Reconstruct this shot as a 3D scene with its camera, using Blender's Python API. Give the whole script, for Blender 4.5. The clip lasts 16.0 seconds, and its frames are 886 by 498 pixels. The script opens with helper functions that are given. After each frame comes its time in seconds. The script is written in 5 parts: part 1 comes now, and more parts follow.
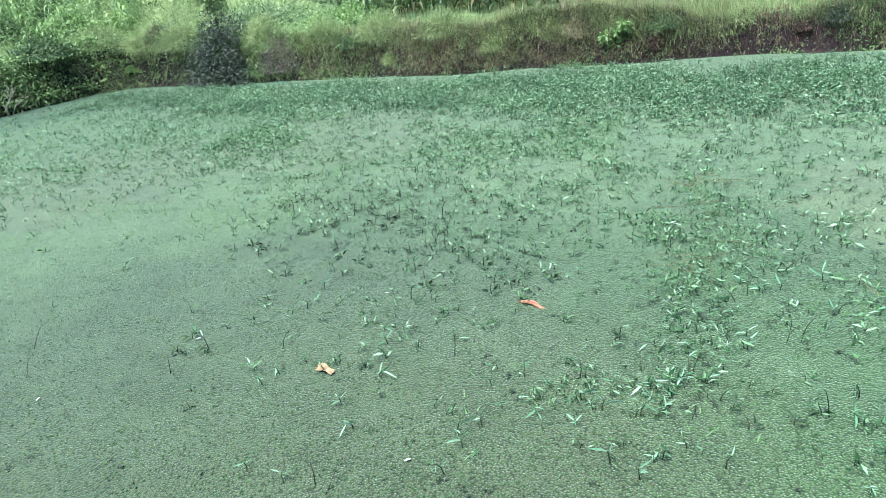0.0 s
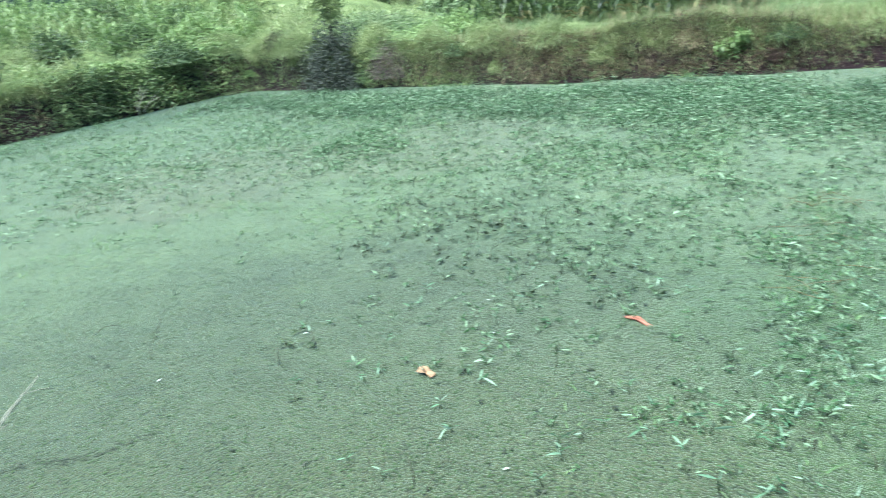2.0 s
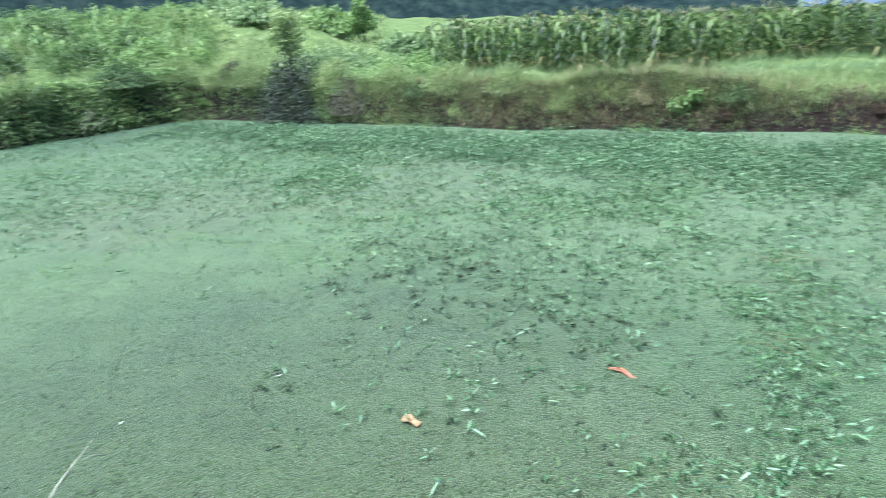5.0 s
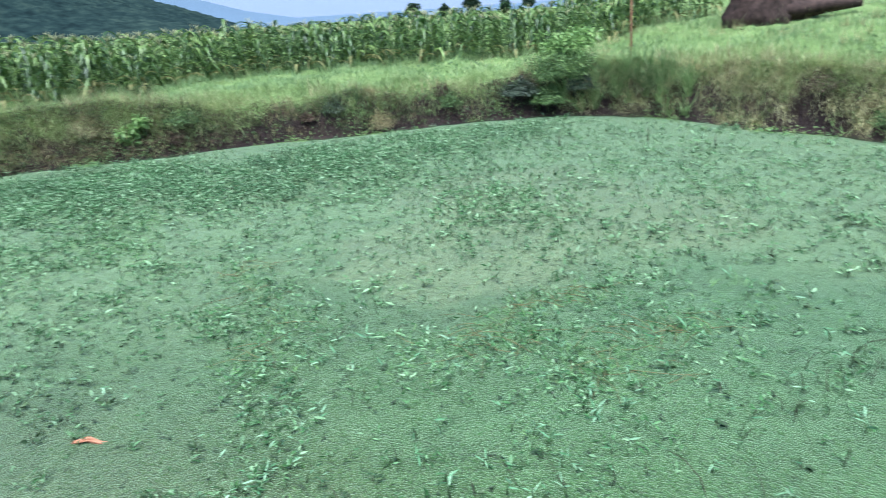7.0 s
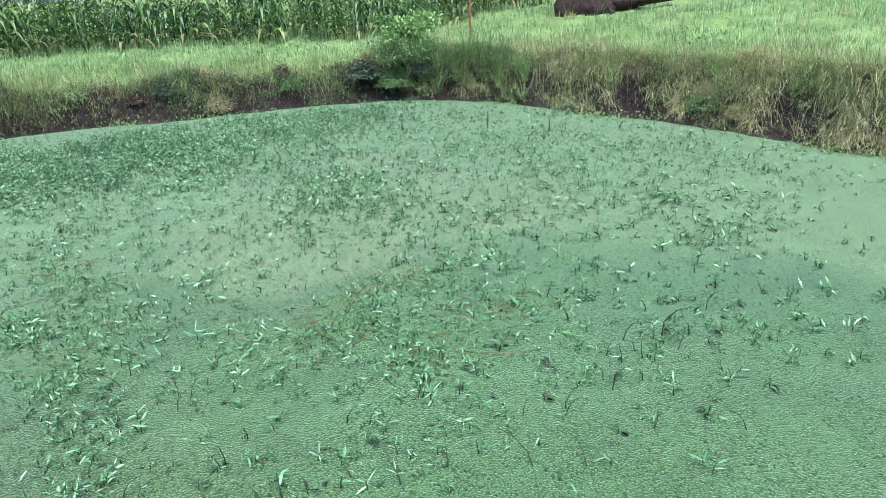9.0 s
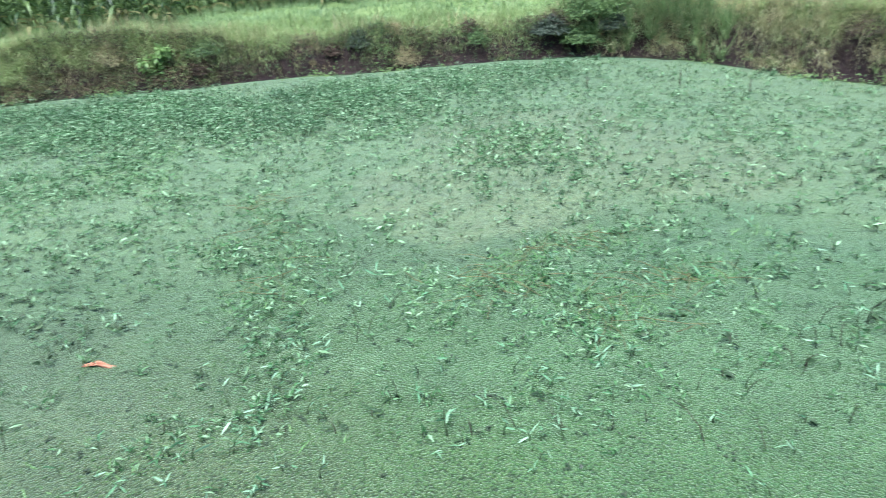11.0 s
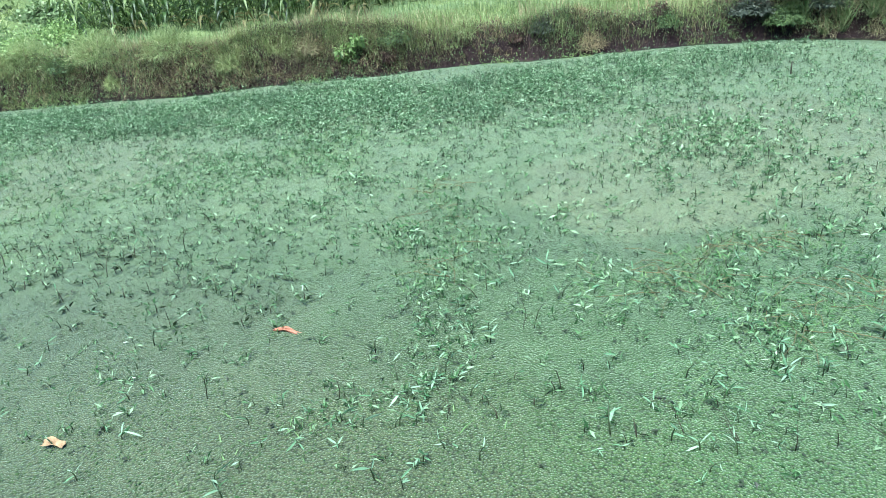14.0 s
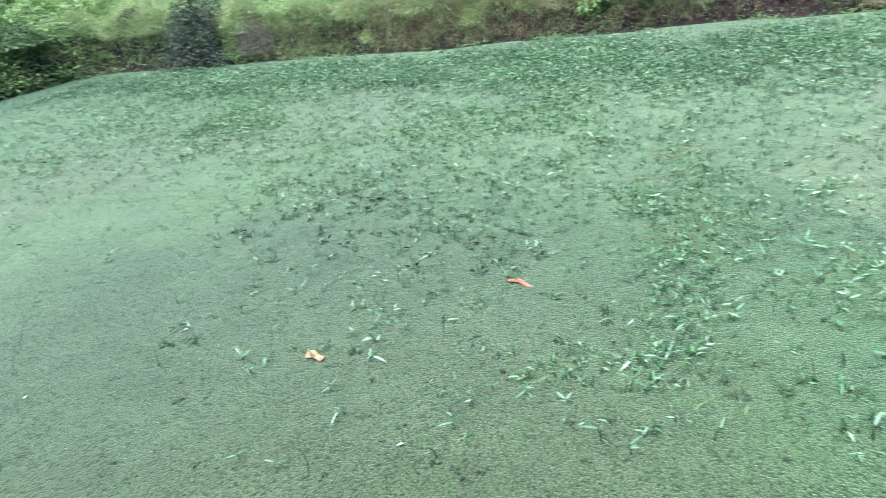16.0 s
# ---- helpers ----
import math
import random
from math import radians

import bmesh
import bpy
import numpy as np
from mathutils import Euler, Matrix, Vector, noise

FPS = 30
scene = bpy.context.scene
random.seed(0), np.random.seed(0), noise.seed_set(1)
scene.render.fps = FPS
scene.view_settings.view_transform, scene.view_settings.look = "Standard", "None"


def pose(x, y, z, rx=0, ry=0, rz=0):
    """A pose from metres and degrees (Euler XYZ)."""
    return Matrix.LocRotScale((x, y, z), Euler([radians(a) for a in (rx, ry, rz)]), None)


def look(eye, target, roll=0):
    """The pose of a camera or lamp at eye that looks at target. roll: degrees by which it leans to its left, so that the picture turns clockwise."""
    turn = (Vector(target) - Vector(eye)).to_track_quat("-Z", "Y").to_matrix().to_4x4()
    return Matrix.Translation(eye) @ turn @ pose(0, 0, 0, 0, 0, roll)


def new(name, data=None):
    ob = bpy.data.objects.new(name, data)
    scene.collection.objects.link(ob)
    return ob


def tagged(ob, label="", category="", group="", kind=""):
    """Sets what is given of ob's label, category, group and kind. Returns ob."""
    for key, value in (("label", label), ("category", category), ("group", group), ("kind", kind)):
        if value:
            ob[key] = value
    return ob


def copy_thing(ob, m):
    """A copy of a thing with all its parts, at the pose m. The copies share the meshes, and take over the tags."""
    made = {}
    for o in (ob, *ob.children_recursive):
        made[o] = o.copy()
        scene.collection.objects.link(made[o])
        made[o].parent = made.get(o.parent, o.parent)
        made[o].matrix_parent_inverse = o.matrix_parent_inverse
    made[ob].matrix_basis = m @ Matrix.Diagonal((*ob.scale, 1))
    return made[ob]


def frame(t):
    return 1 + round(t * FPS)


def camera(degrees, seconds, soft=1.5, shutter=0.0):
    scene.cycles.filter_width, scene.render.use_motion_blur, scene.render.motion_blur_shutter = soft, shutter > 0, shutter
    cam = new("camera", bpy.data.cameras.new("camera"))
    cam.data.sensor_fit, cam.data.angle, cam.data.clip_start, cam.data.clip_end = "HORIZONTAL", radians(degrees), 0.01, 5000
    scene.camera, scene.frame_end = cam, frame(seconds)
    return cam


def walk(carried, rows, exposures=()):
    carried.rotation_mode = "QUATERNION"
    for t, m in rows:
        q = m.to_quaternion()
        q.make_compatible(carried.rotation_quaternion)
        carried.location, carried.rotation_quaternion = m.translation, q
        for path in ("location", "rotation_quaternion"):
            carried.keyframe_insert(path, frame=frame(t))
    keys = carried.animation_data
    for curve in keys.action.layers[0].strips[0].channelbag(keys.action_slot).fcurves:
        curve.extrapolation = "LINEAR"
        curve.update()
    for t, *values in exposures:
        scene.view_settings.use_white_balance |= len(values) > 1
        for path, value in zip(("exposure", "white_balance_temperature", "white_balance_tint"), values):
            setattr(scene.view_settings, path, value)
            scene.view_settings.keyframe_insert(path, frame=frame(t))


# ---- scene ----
cam = camera(65.4, 16.0, 0.85, 0.4)
PATH = [
    (0, (0.529, 0.107, 2.268), (0.063, 1.898, 1.509), -6.7),
    (0.5, (0.532, 0.109, 2.268), (0.045, 1.899, 1.52), -7.2),
    (1, (0.533, 0.11, 2.27), (0.045, 1.902, 1.529), -7.5),
    (1.5, (0.522, 0.108, 2.275), (-0.007, 1.894, 1.546), -7.1),
    (2, (0.458, 0.081, 2.278), (-0.267, 1.805, 1.569), -6.9),
    (2.5, (0.347, 0.06, 2.28), (-0.641, 1.654, 1.584), -7.4),
    (3, (0.25, 0.02, 2.287), (-0.868, 1.535, 1.612), -7.1),
    (3.2, (0.208, -0.003, 2.287), (-0.956, 1.484, 1.627), -6.9),
    (5.3, (0.126, 0.08, 2.324), (-0.198, 1.956, 1.712), -2.5),
    (5.5, (0.188, 0.075, 2.336), (0.043, 1.974, 1.727), -2.5),
    (6, (0.292, 0.102, 2.338), (0.503, 1.999, 1.738), -2.5),
    (6.5, (0.416, 0.129, 2.349), (0.919, 1.968, 1.743), -3.4),
    (7, (0.56, 0.142, 2.337), (1.331, 1.871, 1.694), -4.1),
    (7.5, (0.645, 0.138, 2.341), (1.584, 1.77, 1.665), -3.9),
    (8, (0.732, 0.131, 2.338), (1.786, 1.691, 1.664), -3.3),
    (8.2, (0.758, 0.126, 2.341), (1.859, 1.653, 1.666), -2.9),
    (10.3, (0.672, 0.14, 2.285), (1.748, 1.646, 1.526), -0.0),
    (10.5, (0.678, 0.148, 2.284), (1.634, 1.723, 1.508), -1.1),
    (11, (0.683, 0.156, 2.283), (1.353, 1.864, 1.489), -3.1),
    (11.5, (0.687, 0.162, 2.283), (1.128, 1.942, 1.486), -4.7),
    (12, (0.694, 0.174, 2.282), (0.962, 1.989, 1.486), -6.1),
    (12.5, (0.691, 0.168, 2.282), (0.878, 1.997, 1.494), -6.7),
    (13, (0.691, 0.168, 2.283), (0.836, 2.008, 1.512), -6.9),
    (13.5, (0.69, 0.167, 2.283), (0.849, 2.005, 1.512), -6.6),
    (14, (0.69, 0.166, 2.283), (0.879, 1.993, 1.491), -6.0),
    (14.5, (0.689, 0.165, 2.283), (0.853, 1.985, 1.469), -5.8),
    (15, (0.687, 0.161, 2.284), (0.773, 1.975, 1.446), -6.0),
    (15.5, (0.599, 0.153, 2.276), (0.446, 1.962, 1.436), -7.0),
    (16, (0.533, 0.144, 2.294), (0.102, 1.913, 1.467), -8.4),
]
walk(cam, [(t, look(eye, target, roll)) for t, eye, target, roll in PATH], [(0, 1.68, 5650, 2), (2.5, 1.82, 5650, 5), (5.5, 1.65, 5600, -1), (8, 1.55, 5650, -6), (11.5, 1.7, 5700, 0), (14, 1.7, 5700, 0), (16, 1.8, 5650, 5)])

# ---------------------------------------------------------------- world, sun
world = bpy.data.worlds.new("hazy_sky")
scene.world = world
world.use_nodes = True
wt = world.node_tree
sky = wt.nodes.new("ShaderNodeTexSky")
sky.sky_type = "NISHITA"
sky.sun_disc = False
sky.sun_elevation = radians(71)
sky.sun_rotation = radians(212)
sky.altitude = 300
sky.air_density, sky.dust_density, sky.ozone_density = 0.62, 0.05, 9.0
wt.nodes["Background"].inputs["Strength"].default_value = 0.052
wt.links.new(sky.outputs["Color"], wt.nodes["Background"].inputs["Color"])
sun_data = bpy.data.lights.new("sun", "SUN")
sun_data.energy, sun_data.angle, sun_data.color = 4.4, radians(55), (1.0, 0.98, 0.94)
sun = new("sun", sun_data)
SUN_FROM = Vector((-0.20, -0.32, 1.0)).normalized()
sun.matrix_world = look(SUN_FROM * 60, (0, 0, 0))


# ---------------------------------------------------------------- materials
def material(name, rough=0.6, spec=0.5):
    m = bpy.data.materials.new(name)
    m.use_nodes = True
    b = m.node_tree.nodes["Principled BSDF"]
    b.inputs["Roughness"].default_value = rough
    b.inputs["Specular IOR Level"].default_value = spec
    return m, m.node_tree, b


def node(nt, kind, **inputs):
    n = nt.nodes.new(kind)
    for key, value in inputs.items():
        n.inputs[key.replace("_", " ")].default_value = value
    return n


def ramp(nt, fac, stops):
    n = nt.nodes.new("ShaderNodeValToRGB")
    e = n.color_ramp.elements
    while len(e) < len(stops):
        e.new(0.5)
    for k, (at, c) in zip(e, stops):
        k.position, k.color = at, (*c, 1)
    nt.links.new(fac, n.inputs["Fac"])
    return n.outputs["Color"]


def mixed(nt, a, b, fac, mode="MIX"):
    n = nt.nodes.new("ShaderNodeMix")
    n.data_type, n.blend_type = "RGBA", mode
    for src, key in ((fac, 0), (a, 6), (b, 7)):
        if hasattr(src, "links"):
            nt.links.new(src, n.inputs[key])
        else:
            n.inputs[key].default_value = src if key == 0 else (*src, 1)
    return n.outputs[2]


def place(nt, scale=1.0):
    """World position as a texture coordinate."""
    g = nt.nodes.new("ShaderNodeNewGeometry")
    v = node(nt, "ShaderNodeVectorMath")
    v.operation = "SCALE"
    v.inputs["Scale"].default_value = scale
    nt.links.new(g.outputs["Position"], v.inputs[0])
    return v.outputs[0]


def noise_of(nt, scale, detail=4.0, rough=0.6):
    n = node(nt, "ShaderNodeTexNoise", Scale=scale, Detail=detail, Roughness=rough)
    nt.links.new(place(nt), n.inputs["Vector"])
    return n.outputs["Fac"]


def bump_into(nt, b, height, strength, distance):
    n = node(nt, "ShaderNodeBump", Strength=strength, Distance=distance)
    nt.links.new(height, n.inputs["Height"])
    nt.links.new(n.outputs["Normal"], b.inputs["Normal"])


def forest(name, dark, mid, light):
    """Tree crowns seen from afar: mottled at the size of crowns and of stands."""
    m, nt, b = material(name, 0.95, 0.05)
    c = ramp(nt, noise_of(nt, 0.22, 5.0, 0.75), [(0.34, dark), (0.5, mid), (0.68, light)])
    c = mixed(nt, c, ramp(nt, noise_of(nt, 0.03, 3.0), [(0.35, (0.75, 0.8, 0.85)), (0.65, (1.15, 1.1, 1.05))]), 1.0, "MULTIPLY")
    nt.links.new(c, b.inputs["Base Color"])
    return m


def foliage(name, dark, mid, light, rough=0.5, trans=0.25, spec=0.4, patch=0.5, single=False, pale=0.3):
    """Leaves that vary from one to the next, with a slower drift over the ground, and let some light through."""
    m, nt, b = material(name, rough, spec)
    if single:
        r = nt.nodes.new("ShaderNodeObjectInfo").outputs["Random"]
    else:
        r = nt.nodes.new("ShaderNodeNewGeometry").outputs["Random Per Island"]
    c = ramp(nt, r, [(0.0, dark), (0.45, mid), (0.75, tuple((1 - pale) * a + pale * b for a, b in zip(mid, light))), (1.0, light)])
    drift = ramp(nt, noise_of(nt, patch), [(0.3, (0.62, 0.66, 0.6)), (0.7, (1.2, 1.15, 1.05))])
    c = mixed(nt, c, drift, 1.0, "MULTIPLY")
    fine = ramp(nt, noise_of(nt, 60.0, 2.0), [(0.35, (0.8, 0.8, 0.8)), (0.65, (1.1, 1.1, 1.1))])
    c = mixed(nt, c, fine, 1.0, "MULTIPLY")
    nt.links.new(c, b.inputs["Base Color"])
    if trans:
        t = nt.nodes.new("ShaderNodeBsdfTranslucent")
        nt.links.new(c, t.inputs["Color"])
        s = node(nt, "ShaderNodeMixShader", Fac=trans)
        nt.links.new(b.outputs[0], s.inputs[1])
        nt.links.new(t.outputs[0], s.inputs[2])
        nt.links.new(s.outputs[0], nt.nodes["Material Output"].inputs["Surface"])
    return m


def blob(nt, x, y, radius, ragged=0.35):
    """1 inside a ragged round patch of the plan, fading to 0 outside."""
    g = nt.nodes.new("ShaderNodeNewGeometry")
    d = node(nt, "ShaderNodeVectorMath")
    d.operation = "DISTANCE"
    d.inputs[1].default_value = (x, y, 0)
    nt.links.new(g.outputs["Position"], d.inputs[0])
    r = node(nt, "ShaderNodeMath")
    r.operation = "MULTIPLY_ADD"
    r.inputs[1].default_value = -ragged * radius * 2
    nt.links.new(noise_of(nt, 2.2 / radius, 4.0), r.inputs[0])
    nt.links.new(d.outputs["Value"], r.inputs[2])
    m = nt.nodes.new("ShaderNodeMapRange")
    m.interpolation_type = "SMOOTHSTEP"
    for key, value in (("From Min", radius * (1 - ragged)), ("From Max", radius * 0.2), ("To Min", 0.0), ("To Max", 1.0)):
        m.inputs[key].default_value = value
    nt.links.new(r.outputs[0], m.inputs["Value"])
    return m.outputs["Result"]


def duckweed_sheet():
    """Crowded fronds: cells a thumb's width across with dark gaps, greyer and browner in patches, paler seen flat by
    sheen and by far blobs painted for grazing light.
    """
    m, nt, b = material("duckweed_cover", 0.7, 0.2)
    big = noise_of(nt, 0.28, 3.0, 0.55)
    mid = noise_of(nt, 1.7, 5.0, 0.65)
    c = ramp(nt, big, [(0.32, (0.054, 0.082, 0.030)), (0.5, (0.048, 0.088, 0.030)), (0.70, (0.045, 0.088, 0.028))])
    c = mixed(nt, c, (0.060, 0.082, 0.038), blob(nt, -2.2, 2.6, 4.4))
    # Grazing-view brightening put into the base colour: paler blobs farther out.
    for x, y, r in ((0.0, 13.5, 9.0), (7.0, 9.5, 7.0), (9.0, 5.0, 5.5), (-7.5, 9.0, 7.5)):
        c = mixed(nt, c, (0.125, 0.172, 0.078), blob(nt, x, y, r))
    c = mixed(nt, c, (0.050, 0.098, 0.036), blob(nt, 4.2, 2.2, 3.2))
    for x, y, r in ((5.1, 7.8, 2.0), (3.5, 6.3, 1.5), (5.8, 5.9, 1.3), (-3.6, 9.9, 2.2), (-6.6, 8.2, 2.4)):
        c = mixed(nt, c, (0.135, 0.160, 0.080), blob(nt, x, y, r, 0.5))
    c = mixed(nt, c, ramp(nt, mid, [(0.3, (0.76, 0.77, 0.75)), (0.65, (1.14, 1.14, 1.12))]), 1.0, "MULTIPLY")
    v = node(nt, "ShaderNodeTexVoronoi", Scale=86.0, Randomness=1.0)
    nt.links.new(place(nt), v.inputs["Vector"])
    grain = ramp(nt, v.outputs["Distance"], [(0.12, (1.28, 1.28, 1.22)), (0.40, (1.0, 1.0, 0.98)), (0.60, (0.52, 0.56, 0.52)), (0.85, (0.16, 0.18, 0.16))])
    c = mixed(nt, c, grain, 0.95, "MULTIPLY")
    c = mixed(nt, c, v.outputs["Color"], 0.22, "MULTIPLY")
    nt.links.new(c, b.inputs["Base Color"])
    b.inputs["Sheen Weight"].default_value = 0.9
    b.inputs["Sheen Roughness"].default_value = 0.37
    b.inputs["Sheen Tint"].default_value = (0.80, 1.0, 0.73, 1)
    fine = noise_of(nt, 75.0, 3.0, 0.7)
    h = node(nt, "ShaderNodeMath")
    h.operation = "SUBTRACT"
    nt.links.new(fine, h.inputs[0])
    nt.links.new(v.outputs["Distance"], h.inputs[1])
    bump_into(nt, b, h.outputs[0], 0.68, 0.009)
    return m


def soil(name, a, b_, c_, bump=0.05):
    m, nt, b = material(name, 0.9, 0.2)
    n1, n2 = noise_of(nt, 1.3, 5.0), noise_of(nt, 14.0, 6.0, 0.7)
    col = ramp(nt, n1, [(0.3, a), (0.5, b_), (0.7, c_)])
    col = mixed(nt, col, ramp(nt, n2, [(0.3, (0.55, 0.55, 0.55)), (0.7, (1.25, 1.25, 1.25))]), 1.0, "MULTIPLY")
    nt.links.new(col, b.inputs["Base Color"])
    bump_into(nt, b, n2, 0.8, bump)
    return m


def bark(name, a, b_, rough=0.85, scale=18.0):
    m, nt, b = material(name, rough, 0.25)
    n = noise_of(nt, scale, 6.0, 0.7)
    nt.links.new(ramp(nt, n, [(0.3, a), (0.7, b_)]), b.inputs["Base Color"])
    bump_into(nt, b, n, 0.7, 0.01)
    return m


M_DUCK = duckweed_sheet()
M_FROND = foliage("duckweed_frond", (0.040, 0.076, 0.031), (0.050, 0.094, 0.039), (0.066, 0.122, 0.051), 0.75, 0.1, 0.12, 0.35)
M_SOIL = soil("bank_soil", (0.020, 0.012, 0.015), (0.034, 0.021, 0.024), (0.058, 0.037, 0.037), 0.09)
M_TURF = soil("turf_floor", (0.080, 0.110, 0.042), (0.130, 0.185, 0.065), (0.190, 0.235, 0.100))
M_MUD = soil("pond_bed", (0.02, 0.025, 0.015), (0.03, 0.035, 0.02), (0.04, 0.04, 0.025))
M_GRASS = foliage("meadow_grass", (0.127, 0.190, 0.071), (0.276, 0.362, 0.155), (0.540, 0.598, 0.345), 0.5, 0.35, 0.3, 0.8)
M_LUSH = foliage("lush_grass", (0.110, 0.185, 0.080), (0.240, 0.345, 0.170), (0.450, 0.545, 0.340), 0.5, 0.35, 0.3, 0.5)
M_DRY = foliage("dry_grass", (0.150, 0.120, 0.080), (0.320, 0.270, 0.170), (0.560, 0.500, 0.330), 0.7, 0.25, 0.2, 0.9)
M_WEED = foliage("bank_weed", (0.036, 0.072, 0.030), (0.090, 0.160, 0.060), (0.225, 0.325, 0.140), 0.5, 0.25, 0.4, 0.9)
M_VERGE = foliage("verge_leaf", (0.050, 0.090, 0.040), (0.125, 0.200, 0.080), (0.260, 0.360, 0.155), 0.5, 0.2, 0.3, 0.9)
M_RUST = foliage("withered_weed", (0.034, 0.023, 0.024), (0.074, 0.049, 0.046), (0.175, 0.122, 0.092), 0.7, 0.2, 0.2, 0.9)
M_AQUA = foliage("water_leaf", (0.020, 0.062, 0.022), (0.096, 0.220, 0.090), (0.400, 0.570, 0.390), 0.5, 0.3, 0.3, 0.6, pale=0.45)
M_AQUA_DARK = foliage("dark_water_leaf", (0.020, 0.062, 0.022), (0.070, 0.170, 0.070), (0.450, 0.620, 0.440), 0.45, 0.25, 0.35, 0.6, pale=0.38)
M_AQUA_ONE = foliage("sprig_leaf", (0.075, 0.180, 0.085), (0.160, 0.315, 0.195), (0.400, 0.570, 0.440), 0.6, 0.25, 0.25, 0.8, True, 0.45)
M_AQUA_STEM = foliage("water_stem", (0.018, 0.030, 0.016), (0.034, 0.055, 0.028), (0.075, 0.105, 0.055), 0.5, 0.0, 0.3, 0.8)
M_ROT_ONE = foliage("rotting_leaf", (0.016, 0.034, 0.016), (0.034, 0.064, 0.029), (0.070, 0.108, 0.050), 0.5, 0.0, 0.3, 0.8, True)
M_ROT = foliage("rotten_leaf", (0.014, 0.022, 0.014), (0.026, 0.040, 0.024), (0.045, 0.060, 0.035), 0.5, 0.0, 0.4, 0.8)
M_THIN = foliage("thin_grass", (0.070, 0.160, 0.055), (0.140, 0.275, 0.100), (0.290, 0.450, 0.205), 0.5, 0.3, 0.3, 0.6)
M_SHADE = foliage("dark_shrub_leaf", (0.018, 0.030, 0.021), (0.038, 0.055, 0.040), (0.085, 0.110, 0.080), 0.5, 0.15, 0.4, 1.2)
M_SHRUB = foliage("shrub_leaf", (0.110, 0.190, 0.070), (0.225, 0.355, 0.130), (0.370, 0.490, 0.215), 0.45, 0.35, 0.4, 1.0)
M_BRUSH = foliage("purple_brush", (0.026, 0.019, 0.021), (0.052, 0.040, 0.041), (0.100, 0.082, 0.076), 0.7, 0.1, 0.2, 1.0)
M_PURPLE = foliage("purple_twig", (0.060, 0.046, 0.050), (0.135, 0.108, 0.112), (0.250, 0.215, 0.205), 0.7, 0.1, 0.2, 1.0)
M_CORN = foliage("corn_leaf", (0.010, 0.027, 0.008), (0.044, 0.094, 0.024), (0.235, 0.320, 0.115), 0.42, 0.3, 0.5, 0.4)
M_CORN_ONE = foliage("corn_blade", (0.012, 0.033, 0.009), (0.052, 0.106, 0.028), (0.255, 0.345, 0.130), 0.42, 0.3, 0.5, 0.4, True)
M_CORN_DRY = foliage("dry_corn_leaf", (0.150, 0.140, 0.065), (0.240, 0.225, 0.110), (0.380, 0.355, 0.205), 0.7, 0.25, 0.2, 0.5)
M_STALK = foliage("corn_stalk", (0.060, 0.095, 0.035), (0.100, 0.140, 0.055), (0.150, 0.190, 0.085), 0.5, 0.0, 0.4, 0.5)
M_STRAW = foliage("bent_straw", (0.280, 0.245, 0.145), (0.500, 0.455, 0.290), (0.720, 0.680, 0.490), 0.6, 0.3, 0.3, 0.9)
M_TASSEL = foliage("corn_tassel", (0.260, 0.250, 0.150), (0.360, 0.345, 0.210), (0.480, 0.460, 0.310), 0.7, 0.1, 0.2, 0.5)
M_CROP = foliage("young_crop", (0.210, 0.290, 0.120), (0.360, 0.460, 0.210), (0.560, 0.640, 0.380), 0.45, 0.35, 0.4, 0.3)
M_YOUNG = foliage("young_corn", (0.065, 0.125, 0.042), (0.165, 0.275, 0.092), (0.340, 0.460, 0.200), 0.45, 0.3, 0.4, 0.4)
M_HILL = forest("hill_forest", (0.006, 0.012, 0.014), (0.014, 0.025, 0.026), (0.032, 0.047, 0.042))
M_FARLEAF = foliage("far_tree_leaf", (0.030, 0.050, 0.040), (0.045, 0.075, 0.055), (0.065, 0.100, 0.070), 0.7, 0.1, 0.2, 0.2)
M_BARK = bark("shrub_bark", (0.045, 0.035, 0.026), (0.100, 0.080, 0.060))
M_STUMP = bark("stump_bark", (0.008, 0.005, 0.006), (0.085, 0.050, 0.048), 0.9, 7.0)
M_RUSTY = bark("red_pole", (0.110, 0.045, 0.030), (0.190, 0.085, 0.055), 0.8, 30.0)
M_STICK = bark("wet_stick", (0.022, 0.020, 0.014), (0.050, 0.044, 0.030), 0.6, 50.0)
M_PALE = bark("bleached_twig", (0.250, 0.260, 0.190), (0.400, 0.400, 0.320), 0.7, 50.0)
M_LEAF_TAN = bark("tan_dead_leaf", (0.095, 0.055, 0.030), (0.440, 0.300, 0.170), 0.6, 30.0)
M_LEAF_RED = bark("orange_dead_leaf", (0.200, 0.075, 0.046), (0.500, 0.225, 0.150), 0.55, 32.0)
M_LEAF_GREY = bark("grey_dead_leaf", (0.100, 0.100, 0.080), (0.230, 0.225, 0.190), 0.65, 35.0)
M_PETAL = bark("white_flake", (0.341, 0.406, 0.335), (0.465, 0.532, 0.446), 0.5, 60.0)
# Low sky's lavender as a surface colour, for the added backdrop wall.
M_SKYWALL = soil("painted_sky", (0.160, 0.184, 0.282), (0.166, 0.190, 0.292), (0.172, 0.196, 0.300))
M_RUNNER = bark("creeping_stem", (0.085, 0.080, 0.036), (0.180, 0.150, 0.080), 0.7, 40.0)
# Aerial haze is painted into the mountain's pale blue base colour.
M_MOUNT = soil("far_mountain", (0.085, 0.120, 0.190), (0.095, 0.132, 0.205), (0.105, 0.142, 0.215))


